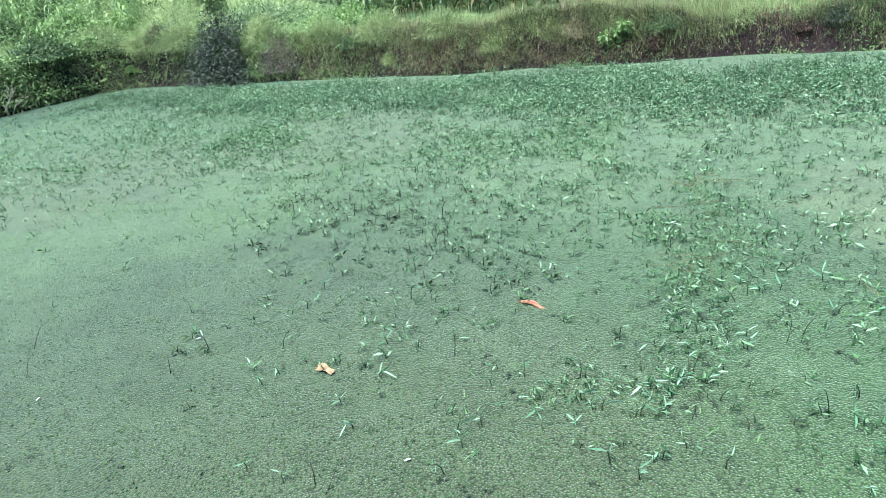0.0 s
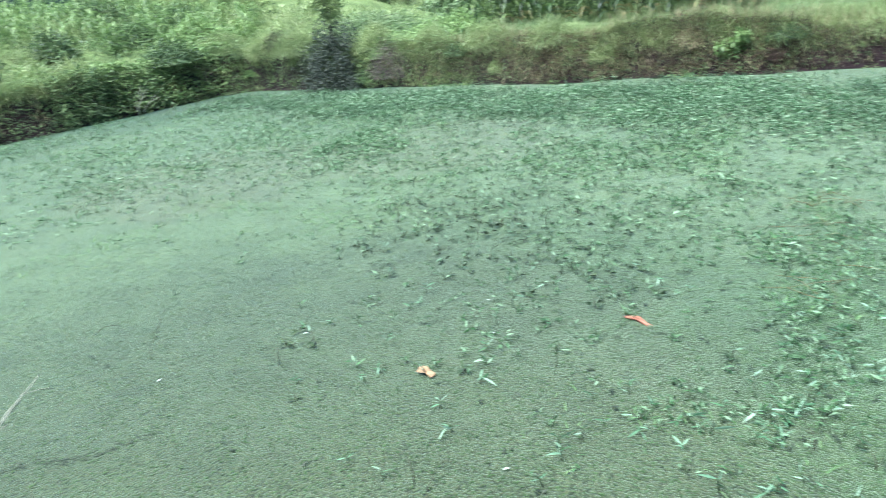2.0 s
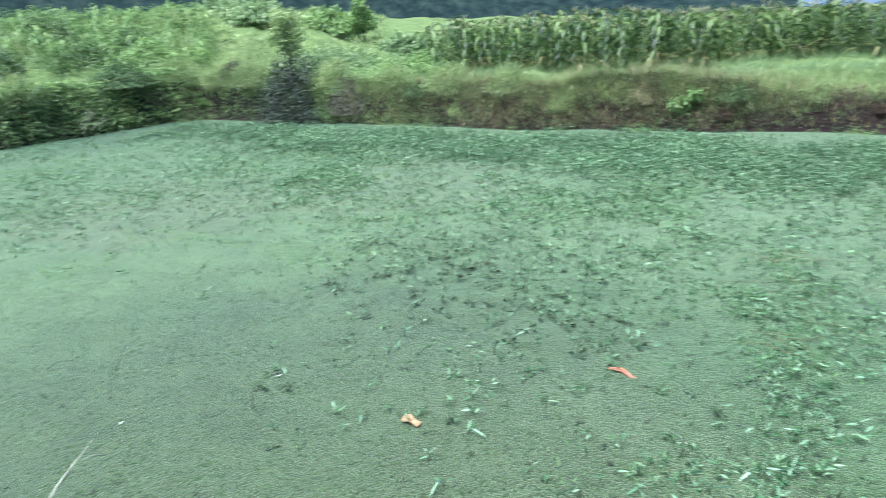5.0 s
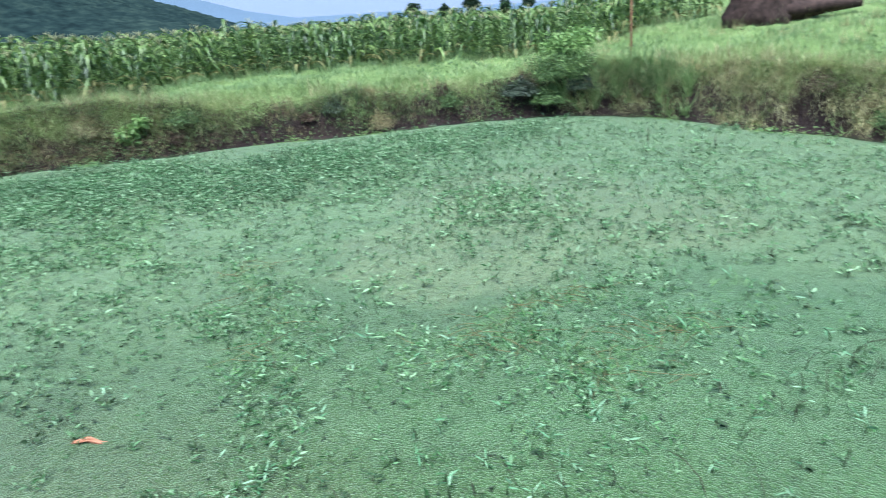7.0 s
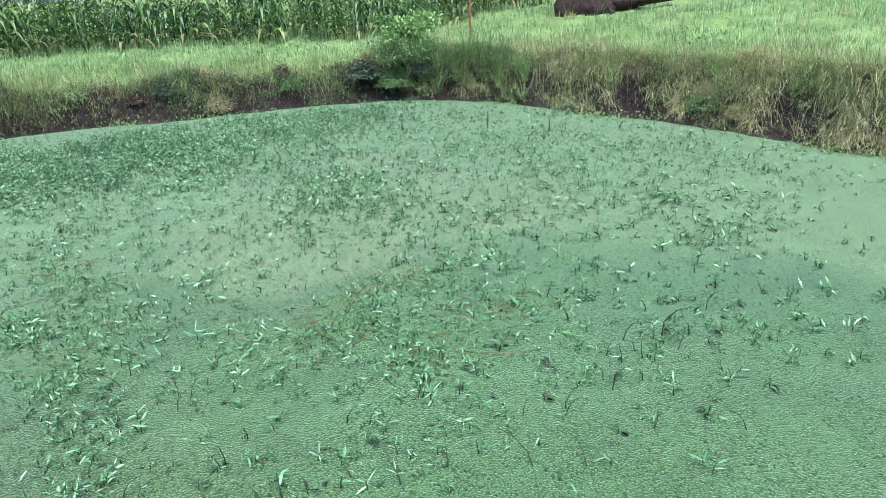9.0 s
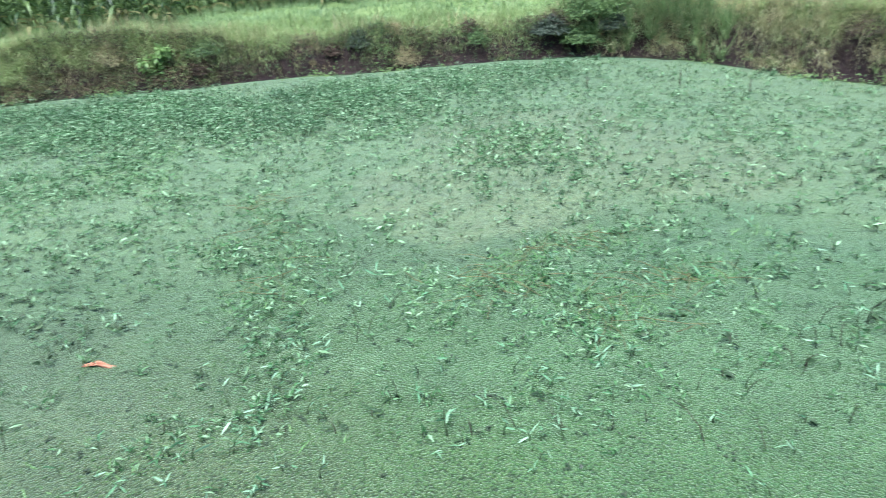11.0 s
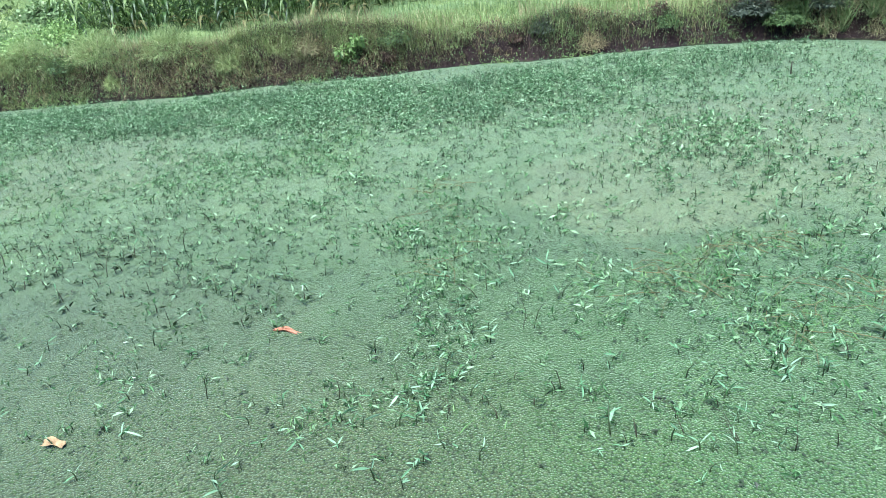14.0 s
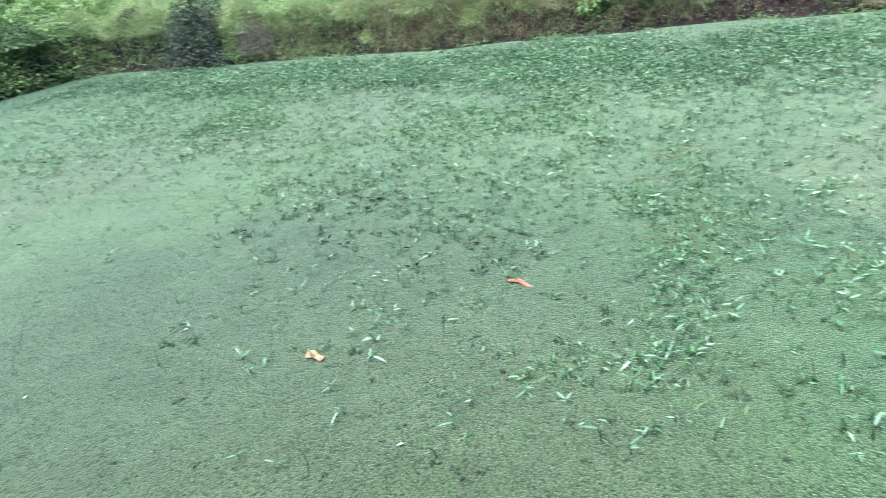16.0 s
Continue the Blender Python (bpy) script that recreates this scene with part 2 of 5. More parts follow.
# ---------------------------------------------------------------- mesh helpers
def np_mesh(name, verts, faces, mats, index=None):
    """A mesh from arrays; faces all have the same number of corners."""
    verts, faces = np.asarray(verts, np.float32), np.asarray(faces, np.int32)
    me = bpy.data.meshes.new(name)
    k = faces.shape[1]
    me.vertices.add(len(verts))
    me.vertices.foreach_set("co", verts.ravel())
    me.loops.add(faces.size)
    me.loops.foreach_set("vertex_index", faces.ravel())
    me.polygons.add(len(faces))
    me.polygons.foreach_set("loop_start", np.arange(0, faces.size, k, dtype=np.int32))
    for m in mats if isinstance(mats, (list, tuple)) else [mats]:
        me.materials.append(m)
    if index is not None:
        me.polygons.foreach_set("material_index", np.asarray(index, np.int32))
    me.update(calc_edges=True)
    return me


def smooth(me):
    me.polygons.foreach_set("use_smooth", np.ones(len(me.polygons), bool))
    return me


def part(name, me, parent, label=""):
    ob = new(name, me)
    ob.parent = parent
    if label:
        ob["label"] = label
    return ob


def thing(name, at, label, category, group="", kind=""):
    ob = new(name)
    ob.empty_display_size = 0.1
    ob.matrix_world = Matrix.Translation(at)
    return tagged(ob, label, category, group, kind)


def unit(v):
    return v / np.maximum(np.linalg.norm(v, axis=-1, keepdims=True), 1e-9)


LEAF_TRIS = np.array([(0, 2, 1), (0, 3, 2), (1, 2, 4), (2, 3, 4)])
BLADE_TRIS = np.array([(0, 1, 3), (0, 3, 2), (2, 3, 4)])


def leaf_arrays(p, d, up, length, width, fold=0.25, droop=0.1):
    """Folded pointed leaves from base points, directions, upward sides, lengths and widths."""
    d = unit(d)
    side = unit(np.cross(d, up))
    n = np.cross(side, d)
    le, w = np.reshape(length, (-1, 1)), np.reshape(width, (-1, 1))
    m = p + d * le * 0.45
    v = np.stack([p, m - side * w / 2 + n * w * fold, m, m + side * w / 2 + n * w * fold, p + d * le - n * le * droop], 1)
    f = LEAF_TRIS[None] + (np.arange(len(p)) * 5)[:, None, None]
    return v.reshape(-1, 3), f.reshape(-1, 3)


def blade_arrays(p, height, lean, width):
    """Bent grass blades. lean: the tip's sideways way."""
    h, w = np.reshape(height, (-1, 1)), np.reshape(width, (-1, 1))
    side = unit(np.stack([-lean[:, 1], lean[:, 0], np.zeros(len(p))], 1) + 1e-6)
    z = np.array([0, 0, 1.0])
    m = p + z * h * 0.62 + lean * 0.35
    tip = p + z * h + lean
    v = np.stack([p - side * w / 2, p + side * w / 2, m - side * w * 0.4, m + side * w * 0.4, tip], 1)
    f = BLADE_TRIS[None] + (np.arange(len(p)) * 5)[:, None, None]
    return v.reshape(-1, 3), f.reshape(-1, 3)


def joined(*pieces):
    vs, fs, at = [], [], 0
    for v, f in pieces:
        vs.append(v)
        fs.append(f + at)
        at += len(v)
    return np.concatenate(vs), np.concatenate(fs)


def tube_arrays(points, radii, sides=6):
    """A tapered tube through points, as triangles, closed at both ends."""
    pts = np.asarray(points, float)
    t = unit(np.gradient(pts, axis=0))
    ref = np.array([0.31, 0.17, 0.93]) if abs(t[0, 2]) < 0.9 else np.array([0.95, 0.2, 0.1])
    a = unit(np.cross(t, ref))
    b = np.cross(t, a)
    ang = np.arange(sides) / sides * math.tau
    r = np.reshape(radii, (-1, 1, 1))
    v = pts[:, None] + r * (a[:, None] * np.cos(ang)[None, :, None] + b[:, None] * np.sin(ang)[None, :, None])
    f = []
    for i in range(len(pts) - 1):
        for j in range(sides):
            k, q = i * sides, (j + 1) % sides
            f += [(k + j, k + q, k + sides + q), (k + j, k + sides + q, k + sides + j)]
    e = (len(pts) - 1) * sides
    f += [(0, j + 1, j) for j in range(1, sides - 1)] + [(e, e + j, e + j + 1) for j in range(1, sides - 1)]
    return v.reshape(-1, 3), np.array(f)


rng = np.random.default_rng(7)


# ---------------------------------------------------------------- pond outline and ground
CENTRE = np.array([-2.0, 7.0])
SHORE = [(-15.9, 4.8), (-15.5, 8.0), (-15.2, 9.8), (-14.5, 12.2), (-13.7, 14.5), (-13.2, 16.6), (-12.4, 17.5), (-9.2, 16.65), (-5.8, 16.05), (-2.9, 15.3),
         (0.8, 14.92), (5.2, 14.3), (7.75, 13.9), (9.1, 13.4), (10.2, 12.4), (10.75, 11.0), (10.75, 9.0), (11.15, 7.4), (11.0, 5.3), (10.9, 4.3),
         (11.1, 2.6), (10.5, 1.2), (6.0, 0.62), (2.0, 0.58), (0.0, 0.55), (-4.0, 0.62), (-8.0, 0.7), (-12.0, 1.2), (-15.0, 2.5)]


def fbm(x, y, s, seed=0.0):
    """Smooth noise over the plan, about -1 to 1."""
    v = np.zeros_like(x, dtype=float)
    a = 1.0
    for k in range(4):
        q = seed + k * 1.7
        f = s * 1.9 ** k
        v += a * (np.sin(f * x * 1.3 + q + 1.7 * np.sin(f * y * 0.9 + q * 2)) * np.cos(f * y * 1.1 - q * 1.3 + 1.3 * np.sin(f * x * 0.7 - q)))
        a *= 0.55
    return v / 1.6


_pts = np.array(SHORE) - CENTRE
_ang = np.unwrap(np.arctan2(_pts[:, 1], _pts[:, 0]))
if _ang[-1] < _ang[0]:
    _pts, _ang = _pts[::-1], _ang[::-1]
_rad = np.hypot(_pts[:, 0], _pts[:, 1])


def shore_radius(th):
    base = _ang[0]
    t = (np.asarray(th) - base) % math.tau + base
    r = np.interp(t, np.r_[_ang, _ang[0] + math.tau], np.r_[_rad, _rad[0]])
    x, y = CENTRE[0] + r * np.cos(t), CENTRE[1] + r * np.sin(t)
    return r + 0.10 * fbm(x, y, 1.6, 3.0) * np.clip((y - 1.2) / 2, 0.0, 1)


def step01(a, b, x):
    t = np.clip((x - a) / (b - a), 0, 1)
    return t * t * (3 - 2 * t)


def low_stretch(x, y):
    """How much lower the far bank's face is in its right half; the grass behind slopes up to make good for it."""
    return 0.24 * step01(0.0, 3.0, x) * (1 - step01(8.5, 10.0, x)) * step01(9.0, 11.0, y)


def bank_height(x, y):
    h = 0.88 + 0.13 * fbm(x, y, 0.5, 1.0) + 0.09 * fbm(x, y, 1.9, 14.0)
    h = h + 0.12 * step01(8.5, 11.0, x) + 0.20 * step01(-9.0, -12.5, x) - 0.15 * step01(3.0, 1.2, y) - low_stretch(x, y)
    return h


def ground_z(x, y, s):
    """Height of the land s metres outward of the shore."""
    h = bank_height(x, y)
    wide = 0.52 + 0.16 * fbm(x, y, 0.9, 11.0)
    face = step01(-0.04, wide, s)
    rise = low_stretch(x, y) * step01(0.4, 2.6, s) + 0.035 * np.clip(s - 0.4, 0, 6) + 0.085 * np.clip(s - 0.6, 0, 6.5) * step01(2.0, 6.5, x - 0.55 * y) * step01(2.0, 6.0, y) + 0.118 * np.clip(s - 0.6, 0, 14) * step01(-10.5, -19.0, x)
    rough = (0.05 * fbm(x, y, 2.3, 5.0) + (0.10 + 0.14 * step01(-4.0, -8.0, x)) * fbm(x, y, 0.8, 12.0) * step01(0.3, 1.2, s)) * step01(0.0, 0.3, s) * (1 - step01(12, 40, s)) * step01(1.0, 2.5, np.abs(y - 0.2) + np.abs(x) * 0.25)
    return -0.35 * (1 - step01(-1.2, 0.0, s)) + h * face + rise + rough


def bank_point(th, s):
    """Plan place and height on the land at an angle round the pond and s metres outward."""
    r = shore_radius(th) + s
    x, y = CENTRE[0] + r * np.cos(th), CENTRE[1] + r * np.sin(th)
    return np.stack([x, y, ground_z(x, y, s)], -1)


def outward(x, y):
    """How far a plan place lies outward of the shore."""
    dx, dy = x - CENTRE[0], y - CENTRE[1]
    return np.hypot(dx, dy) - shore_radius(np.arctan2(dy, dx))


def on_land(x, y):
    x, y = np.asarray(x, float), np.asarray(y, float)
    return np.stack([x, y, ground_z(x, y, outward(x, y))], -1)


N_TH = 720
th_ring = np.linspace(0, math.tau, N_TH, endpoint=False)
OFFS = np.array([-2.0, -0.8, -0.25, -0.08, 0.0, 0.06, 0.12, 0.18, 0.24, 0.3, 0.36, 0.42, 0.48, 0.56, 0.7, 0.9, 1.2, 1.6, 2.1, 2.8, 3.6, 4.6, 6, 8, 11, 15, 21, 30, 45, 80, 160, 400, 1200, 4000])
TH, SS = np.meshgrid(th_ring, OFFS, indexing="ij")
gp = bank_point(TH, SS)
bulge = 0.07 * fbm(gp[..., 0] * 1.0 + gp[..., 2] * 2, gp[..., 1], 3.1, 9.0) * (step01(0.02, 0.2, SS) * (1 - step01(0.5, 0.9, SS)))
gp[..., 0] += bulge * np.cos(TH)
gp[..., 1] += bulge * np.sin(TH)
n_s = len(OFFS)
gv = np.concatenate([gp.reshape(-1, 3), [[*CENTRE, -0.5]]])
i0, j0 = np.meshgrid(np.arange(N_TH), np.arange(n_s - 1), indexing="ij")
i1 = (i0 + 1) % N_TH
gf = np.stack([i0 * n_s + j0, i0 * n_s + j0 + 1, i1 * n_s + j0 + 1, i1 * n_s + j0], -1).reshape(-1, 4)
kind_of = np.where(OFFS[:-1] < -0.05, 2, np.where(OFFS[:-1] < 0.45, 0, 1))
ground_me = smooth(np_mesh("ground", gv, gf, [M_SOIL, M_TURF, M_MUD], np.tile(kind_of, N_TH)))
tagged(new("ground", ground_me), "earth banks with grass round a pond, fields beyond", "ground", kind="structure")

# the pond's surface, gently uneven where the floating cover has bunched up
wx = np.linspace(-16.6, 11.8, 190)
wy = np.linspace(0.0, 18.2, 140)
WX, WY = np.meshgrid(wx, wy, indexing="ij")
WZ = 0.010 * fbm(WX, WY, 2.6, 2.0)
wi, wj = np.meshgrid(np.arange(len(wx) - 1), np.arange(len(wy) - 1), indexing="ij")
wn = len(wy)
wf = np.stack([wi * wn + wj, (wi + 1) * wn + wj, (wi + 1) * wn + wj + 1, wi * wn + wj + 1], -1).reshape(-1, 4)
keep = outward(WX, WY)[:-1, :-1].ravel() < 0.45
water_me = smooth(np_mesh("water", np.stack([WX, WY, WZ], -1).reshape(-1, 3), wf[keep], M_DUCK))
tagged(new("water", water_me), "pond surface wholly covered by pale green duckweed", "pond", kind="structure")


# ---------------------------------------------------------------- distance
def ridge(name, dist, az0, az1, profile, depth, mat, label, lumps, n=260, rows=26):
    """A hill seen from afar: azimuths right of +y, profile gives the crest's elevation in degrees."""
    az = np.linspace(az0, az1, n)
    crest = np.interp(az, [p[0] for p in profile], [p[1] for p in profile])
    v = np.zeros((n, rows, 3))
    for k in range(rows):
        f = k / (rows - 1)
        d = dist + depth * f
        h = np.tan(np.radians(crest)) * (dist + depth) * np.sin(f * math.pi / 2) ** 0.9
        x, y = d * np.sin(np.radians(az)), d * np.cos(np.radians(az))
        h = h + lumps * dist * (fbm(x, y, 14.0 / dist, 2.0) * 0.4 + np.abs(fbm(x, y, 90.0 / dist, 4.0)) * 0.6) * min(1, 4 * f)
        v[:, k] = np.stack([x, y, h + (-1.5 if k == 0 else 1.2)], -1)
    i, j = np.meshgrid(np.arange(n - 1), np.arange(rows - 1), indexing="ij")
    f = np.stack([i * rows + j, (i + 1) * rows + j, (i + 1) * rows + j + 1, i * rows + j + 1], -1).reshape(-1, 4)
    return tagged(new(name, smooth(np_mesh(name, v.reshape(-1, 3), f, mat))), label, "hill", kind="structure")


ridge("backdrop_hill", 260, -100, 9.5, [(-100, 7), (-60, 11), (-35, 12), (-12, 8), (-3, 4.6), (2, 2.9), (6, 1.7), (9.5, 0.4)], 150, M_HILL,
      "dark blue-green forested hill far behind the fields", 0.008, 620, 60)
ridge("backdrop_mountain", 1500, -10, 60, [(-10, 5), (3, 3.4), (7, 2.2), (10.5, 1.15), (14, 0.5), (60, 0.3)], 700, M_MOUNT, "pale blue far mountain ridge, haze painted into its colour", 0.0012)
# Added wall, painted to stand in for the sky above the horizon.
ridge("backdrop_skywall", 2400, -12, 62, [(-12, 9), (62, 9)], 900, M_SKYWALL, "added wall painted pale lavender for the sky over the horizon", 0.0004)


def crown_arrays(centre, radius, height, clumps, leaves, length, width, gen, flat=0.7):
    """Leaves gathered in clumps through an uneven crown."""
    ps, ds = [], []
    for c in range(clumps):
        u = unit(gen.normal(size=3))
        q = centre + u * np.array([radius, radius, height]) * gen.uniform(0.35, 1.0)
        k = leaves // clumps
        w = unit(gen.normal(size=(k, 3)))
        ps.append(q + w * np.array([1, 1, flat]) * radius * 0.38 * gen.uniform(0.4, 1.0, (k, 1)))
        ds.append(unit(w + gen.normal(size=(k, 3)) * 0.7 + [0, 0, -0.1]))
    p, d = np.concatenate(ps), np.concatenate(ds)
    up = unit(gen.normal(size=p.shape) * 0.5 + [0, 0, 1])
    s = gen.uniform(0.6, 1.2, len(p))
    return leaf_arrays(p, d, up, length * s, width * s)


def limb_arrays(height, spread, count, thick, gen):
    """A short trunk with limbs that fork from it."""
    pts = [(0, 0, -0.12), (0.02, 0.0, height * 0.25), (-0.02, 0.03, height * 0.55), (0.02, 0.0, height * 0.85)]
    out = [tube_arrays(pts, [thick, thick * 0.85, thick * 0.6, thick * 0.25], 7)]
    for k in range(count):
        a, z = gen.uniform(0, math.tau), height * gen.uniform(0.15, 0.7)
        e = np.array([math.cos(a), math.sin(a), 0]) * spread * gen.uniform(0.6, 1.0)
        b = np.array([0, 0, z])
        out.append(tube_arrays([b, b + e * 0.45 + [0, 0, height * 0.16], b + e + [0, 0, height * 0.24]], [thick * 0.5, thick * 0.35, thick * 0.12], 5))
    return out


def shrub(name, at, height, spread, clumps, leaves, length, width, leaf_mat, label, seed, thick=0.03, low=0.5, category="shrub", group="", bark_mat=None):
    gen = np.random.default_rng(seed)
    ob = thing(name, at, label, category, group)
    for k, (v, f) in enumerate(limb_arrays(height, spread * 0.8, 7, thick, gen)):
        part("limb" if k else "trunk", np_mesh("limb", v, f, bark_mat or M_BARK), ob)
    v, f = crown_arrays(np.array([0, 0, height * low]), spread, height * (1 - low) * 0.95, clumps, leaves, length, width, gen)
    v[:, 2] = np.maximum(v[:, 2], 0.02)
    part("crown", np_mesh("crown", v, f, leaf_mat), ob)
    return ob


def polar(az, dist, dz=0.0):
    """A place on the land at an azimuth right of +y and a distance from the origin."""
    x, y = dist * math.sin(radians(az)), dist * math.cos(radians(az))
    q = on_land(np.array([x]), np.array([y]))[0]
    return (q[0], q[1], q[2] + dz)


for k, (az, dist, h, w) in enumerate([(23.2, 130, 4.2, 1.3), (25.6, 132, 3.2, 1.0), (27.8, 128, 4.8, 1.7), (30.4, 132, 3.0, 1.0), (32.2, 130, 3.4, 1.1), (35.8, 92, 4.0, 2.2), (38.5, 88, 4.6, 3.0), (42.5, 80, 4.4, 3.2)]):
    shrub("far_tree", polar(az, dist), h * 0.85, w * 0.8, 16, 1500, 0.5, 0.25, M_FARLEAF, "small dark tree far off behind the corn", 40 + k, 0.14, 0.62, "tree", "far trees")


# ---------------------------------------------------------------- corn
def corn_leaf(length, width, rise, gen):
    """One arching corn blade, folded along its midrib, growing along +x."""
    n = 6
    t = np.linspace(0, 1, n)
    x = length * (t * 0.55 + 0.25 * np.sin(t * 1.6))
    z = length * (rise * t - (rise + 0.25 + gen.uniform(0, 0.3)) * t ** 2.3)
    w = width * np.interp(t, [0, 0.25, 0.6, 1], [0.5, 1.0, 0.8, 0.03])
    y = gen.uniform(-0.1, 0.1) * length * t ** 2
    v = np.stack([np.stack([x, y - w / 2, z + w * 0.22], -1), np.stack([x, y, z], -1), np.stack([x, y + w / 2, z + w * 0.22], -1)], 1).reshape(-1, 3)
    f = []
    for i in range(n - 1):
        a = i * 3
        f += [(a, a + 1, a + 4), (a, a + 4, a + 3), (a + 1, a + 2, a + 5), (a + 1, a + 5, a + 4)]
    return v, np.array(f)


def turn_z(v, a):
    c, s = np.cos(a), np.sin(a)
    return np.stack([v[:, 0] * c - v[:, 1] * s, v[:, 0] * s + v[:, 1] * c, v[:, 2]], -1)


def tassel_arrays(z, size, gen):
    out = []
    for k in range(6):
        a = gen.uniform(0, math.tau)
        o = size * (0.15 if k == 0 else 0.55)
        out.append(tube_arrays([(0, 0, z), (o * 0.4 * math.cos(a), o * 0.4 * math.sin(a), z + size * 0.6), (o * math.cos(a), o * math.sin(a), z + size * gen.uniform(0.7, 1.0))], [0.006, 0.006, 0.003], 3))
    return joined(*out)


def corn_parts(height, gen):
    """Stalk, blades and tassel of one plant as arrays."""
    b = gen.uniform(-0.05, 0.05, 2)
    stalk = tube_arrays([(0, 0, -0.08), (b[0], b[1], height * 0.45), (b[0] * 1.5, b[1] * 1.5, height * 0.86)], [0.016, 0.013, 0.007], 5)
    blades = []
    a = gen.uniform(0, math.tau)
    for k in range(9):
        f = 0.12 + 0.72 * k / 8
        v, fc = corn_leaf(gen.uniform(0.62, 0.9) * height / 1.5, gen.uniform(0.08, 0.125), gen.uniform(0.55, 1.15) * (0.45 + 0.75 * f), gen)
        v = turn_z(v, a + gen.uniform(-0.35, 0.35))
        blades.append((v + [b[0] * f * 1.5, b[1] * f * 1.5, height * f], fc, f))
        a += math.pi
    return stalk, blades, tassel_arrays(height * 0.85, height * 0.15, gen)


def corn_front(x):
    """Where the field's front row stands."""
    return np.interp(x, [-7, -3, 1.29, 1.31, 5, 8, 10, 13, 16, 26], [19.4, 19.1, 18.6, 20.2, 20.4, 18.4, 17.3, 16.4, 16.0, 18.0])


gen = np.random.default_rng(21)
CORN = []
for k in range(5):
    height = gen.uniform(1.22, 1.4)
    ob = thing("corn_plant", (0, 0, -50), "green corn plant with arching blades and a pale tassel", "corn", "corn at the field's edge")
    stalk, blades, tas = corn_parts(height, gen)
    part("stalk", np_mesh("stalk", *stalk, M_STALK), ob)
    for v, f, up in blades:
        dry = up < 0.3 and gen.random() < 0.3
        part("blade", np_mesh("blade", v, f, M_CORN_DRY if dry else M_CORN_ONE), ob, "yellowed dry blade" if dry else "")
    part("tassel", np_mesh("tassel", *tas, M_TASSEL), ob)
    CORN.append(ob)
spots = []
for row in range(2):
    x = -6.4
    while x < 17.0:
        x += gen.uniform(0.24, 0.42)
        spots.append((x + row * 0.1, float(corn_front(np.array(x))) + row * 0.65 + gen.uniform(-0.12, 0.12)))
for k, (x, y) in enumerate(spots):
    q = on_land(np.array([x]), np.array([y]))[0]
    s = gen.uniform(0.86, 1.1) * np.interp(x, [7, 12], [1.0, 0.9])
    m = Matrix.Translation(q) @ pose(0, 0, 0, gen.uniform(-5, 5), gen.uniform(-5, 5), gen.uniform(0, 360)) @ Matrix.Diagonal((s, s, s, 1))
    if k < len(CORN):
        CORN[k].matrix_world = m
    else:
        copy_thing(CORN[k % len(CORN)], m)

# the field behind its front rows, and the younger rows towards the hill
STENCIL = []
for k in range(12):
    stalk, blades, tas = corn_parts(1.5, gen)
    STENCIL.append((joined(stalk, *[(v, f) for v, f, _ in blades]), tas))


def corn_stuff(name, xs, ys, scale, mat, label, tassels=True):
    pieces, tops = [], []
    z = on_land(xs, ys)
    for k in range(len(xs)):
        (v, f), (tv, tf) = STENCIL[gen.integers(len(STENCIL))]
        a, s = gen.uniform(0, math.tau), scale * gen.uniform(0.85, 1.12) * np.interp(xs[k], [7, 12], [1.0, 0.9])
        pieces.append((turn_z(v, a) * s + z[k], f))
        tops.append((turn_z(tv, a) * s + z[k], tf))
    v, f = joined(*pieces)
    tagged(new(name, np_mesh(name, v, f, mat)), label, "corn", kind="stuff")
    if tassels:
        v, f = joined(*tops)
        tagged(new(name + "_tassels", np_mesh(name + "_tassels", v, f, M_TASSEL)), "pale tassels over a field of corn", "corn", kind="stuff")


bx, by = np.meshgrid(np.arange(-6.6, 17.4, 0.36), np.arange(0, 7), indexing="ij")
bx = bx.ravel() + gen.uniform(-0.12, 0.12, bx.size)
by = corn_front(bx) + 1.3 + by.ravel() * 0.68 + gen.uniform(-0.1, 0.1, bx.size)
corn_stuff("corn_field", bx, by, 0.88, M_CORN, "dense field of tall green corn")


# low crops, mounds and scrub between the pond and the hill
def clump_stuff(name, n, mat, label, seed, patch, size, leaf, wide, bias):
    """Leafy clumps strewn over the rolling land; where fields of noise are high they stand taller."""
    gen = np.random.default_rng(seed)
    x, y = gen.uniform(-40, -7, n), gen.uniform(13, 46, n)
    s = outward(x, y)
    lift = fbm(x, y, patch, seed)
    ok = (s > 1.6) & (x < np.maximum(-0.62 * y + 1.5, -0.36 * y - 1.0)) & (y > -1.2 * x - 6) & (lift > bias)
    q, tall = on_land(x[ok], y[ok]), size * (0.45 + np.clip(lift[ok] - bias, 0, 1)) * gen.uniform(0.6, 1.3, ok.sum())
    k = 46
    u = unit(gen.normal(size=(len(q), k, 3)))
    u[..., 2] = np.abs(u[..., 2])
    p = q[:, None] + u * tall[:, None, None] * np.array([1.3, 1.3, 0.9]) * gen.uniform(0.5, 1.0, (len(q), k, 1))
    d = unit(u + gen.normal(size=u.shape) * 0.6 + [0, 0, 0.1]).reshape(-1, 3)
    sc = gen.uniform(0.6, 1.3, len(d))
    v, f = leaf_arrays(p.reshape(-1, 3), d, unit(gen.normal(size=d.shape) * 0.4 + [0, 0, 1]), leaf * sc, wide * sc)
    return tagged(new(name, np_mesh(name, v, f, mat)), label, "crops", kind="stuff")


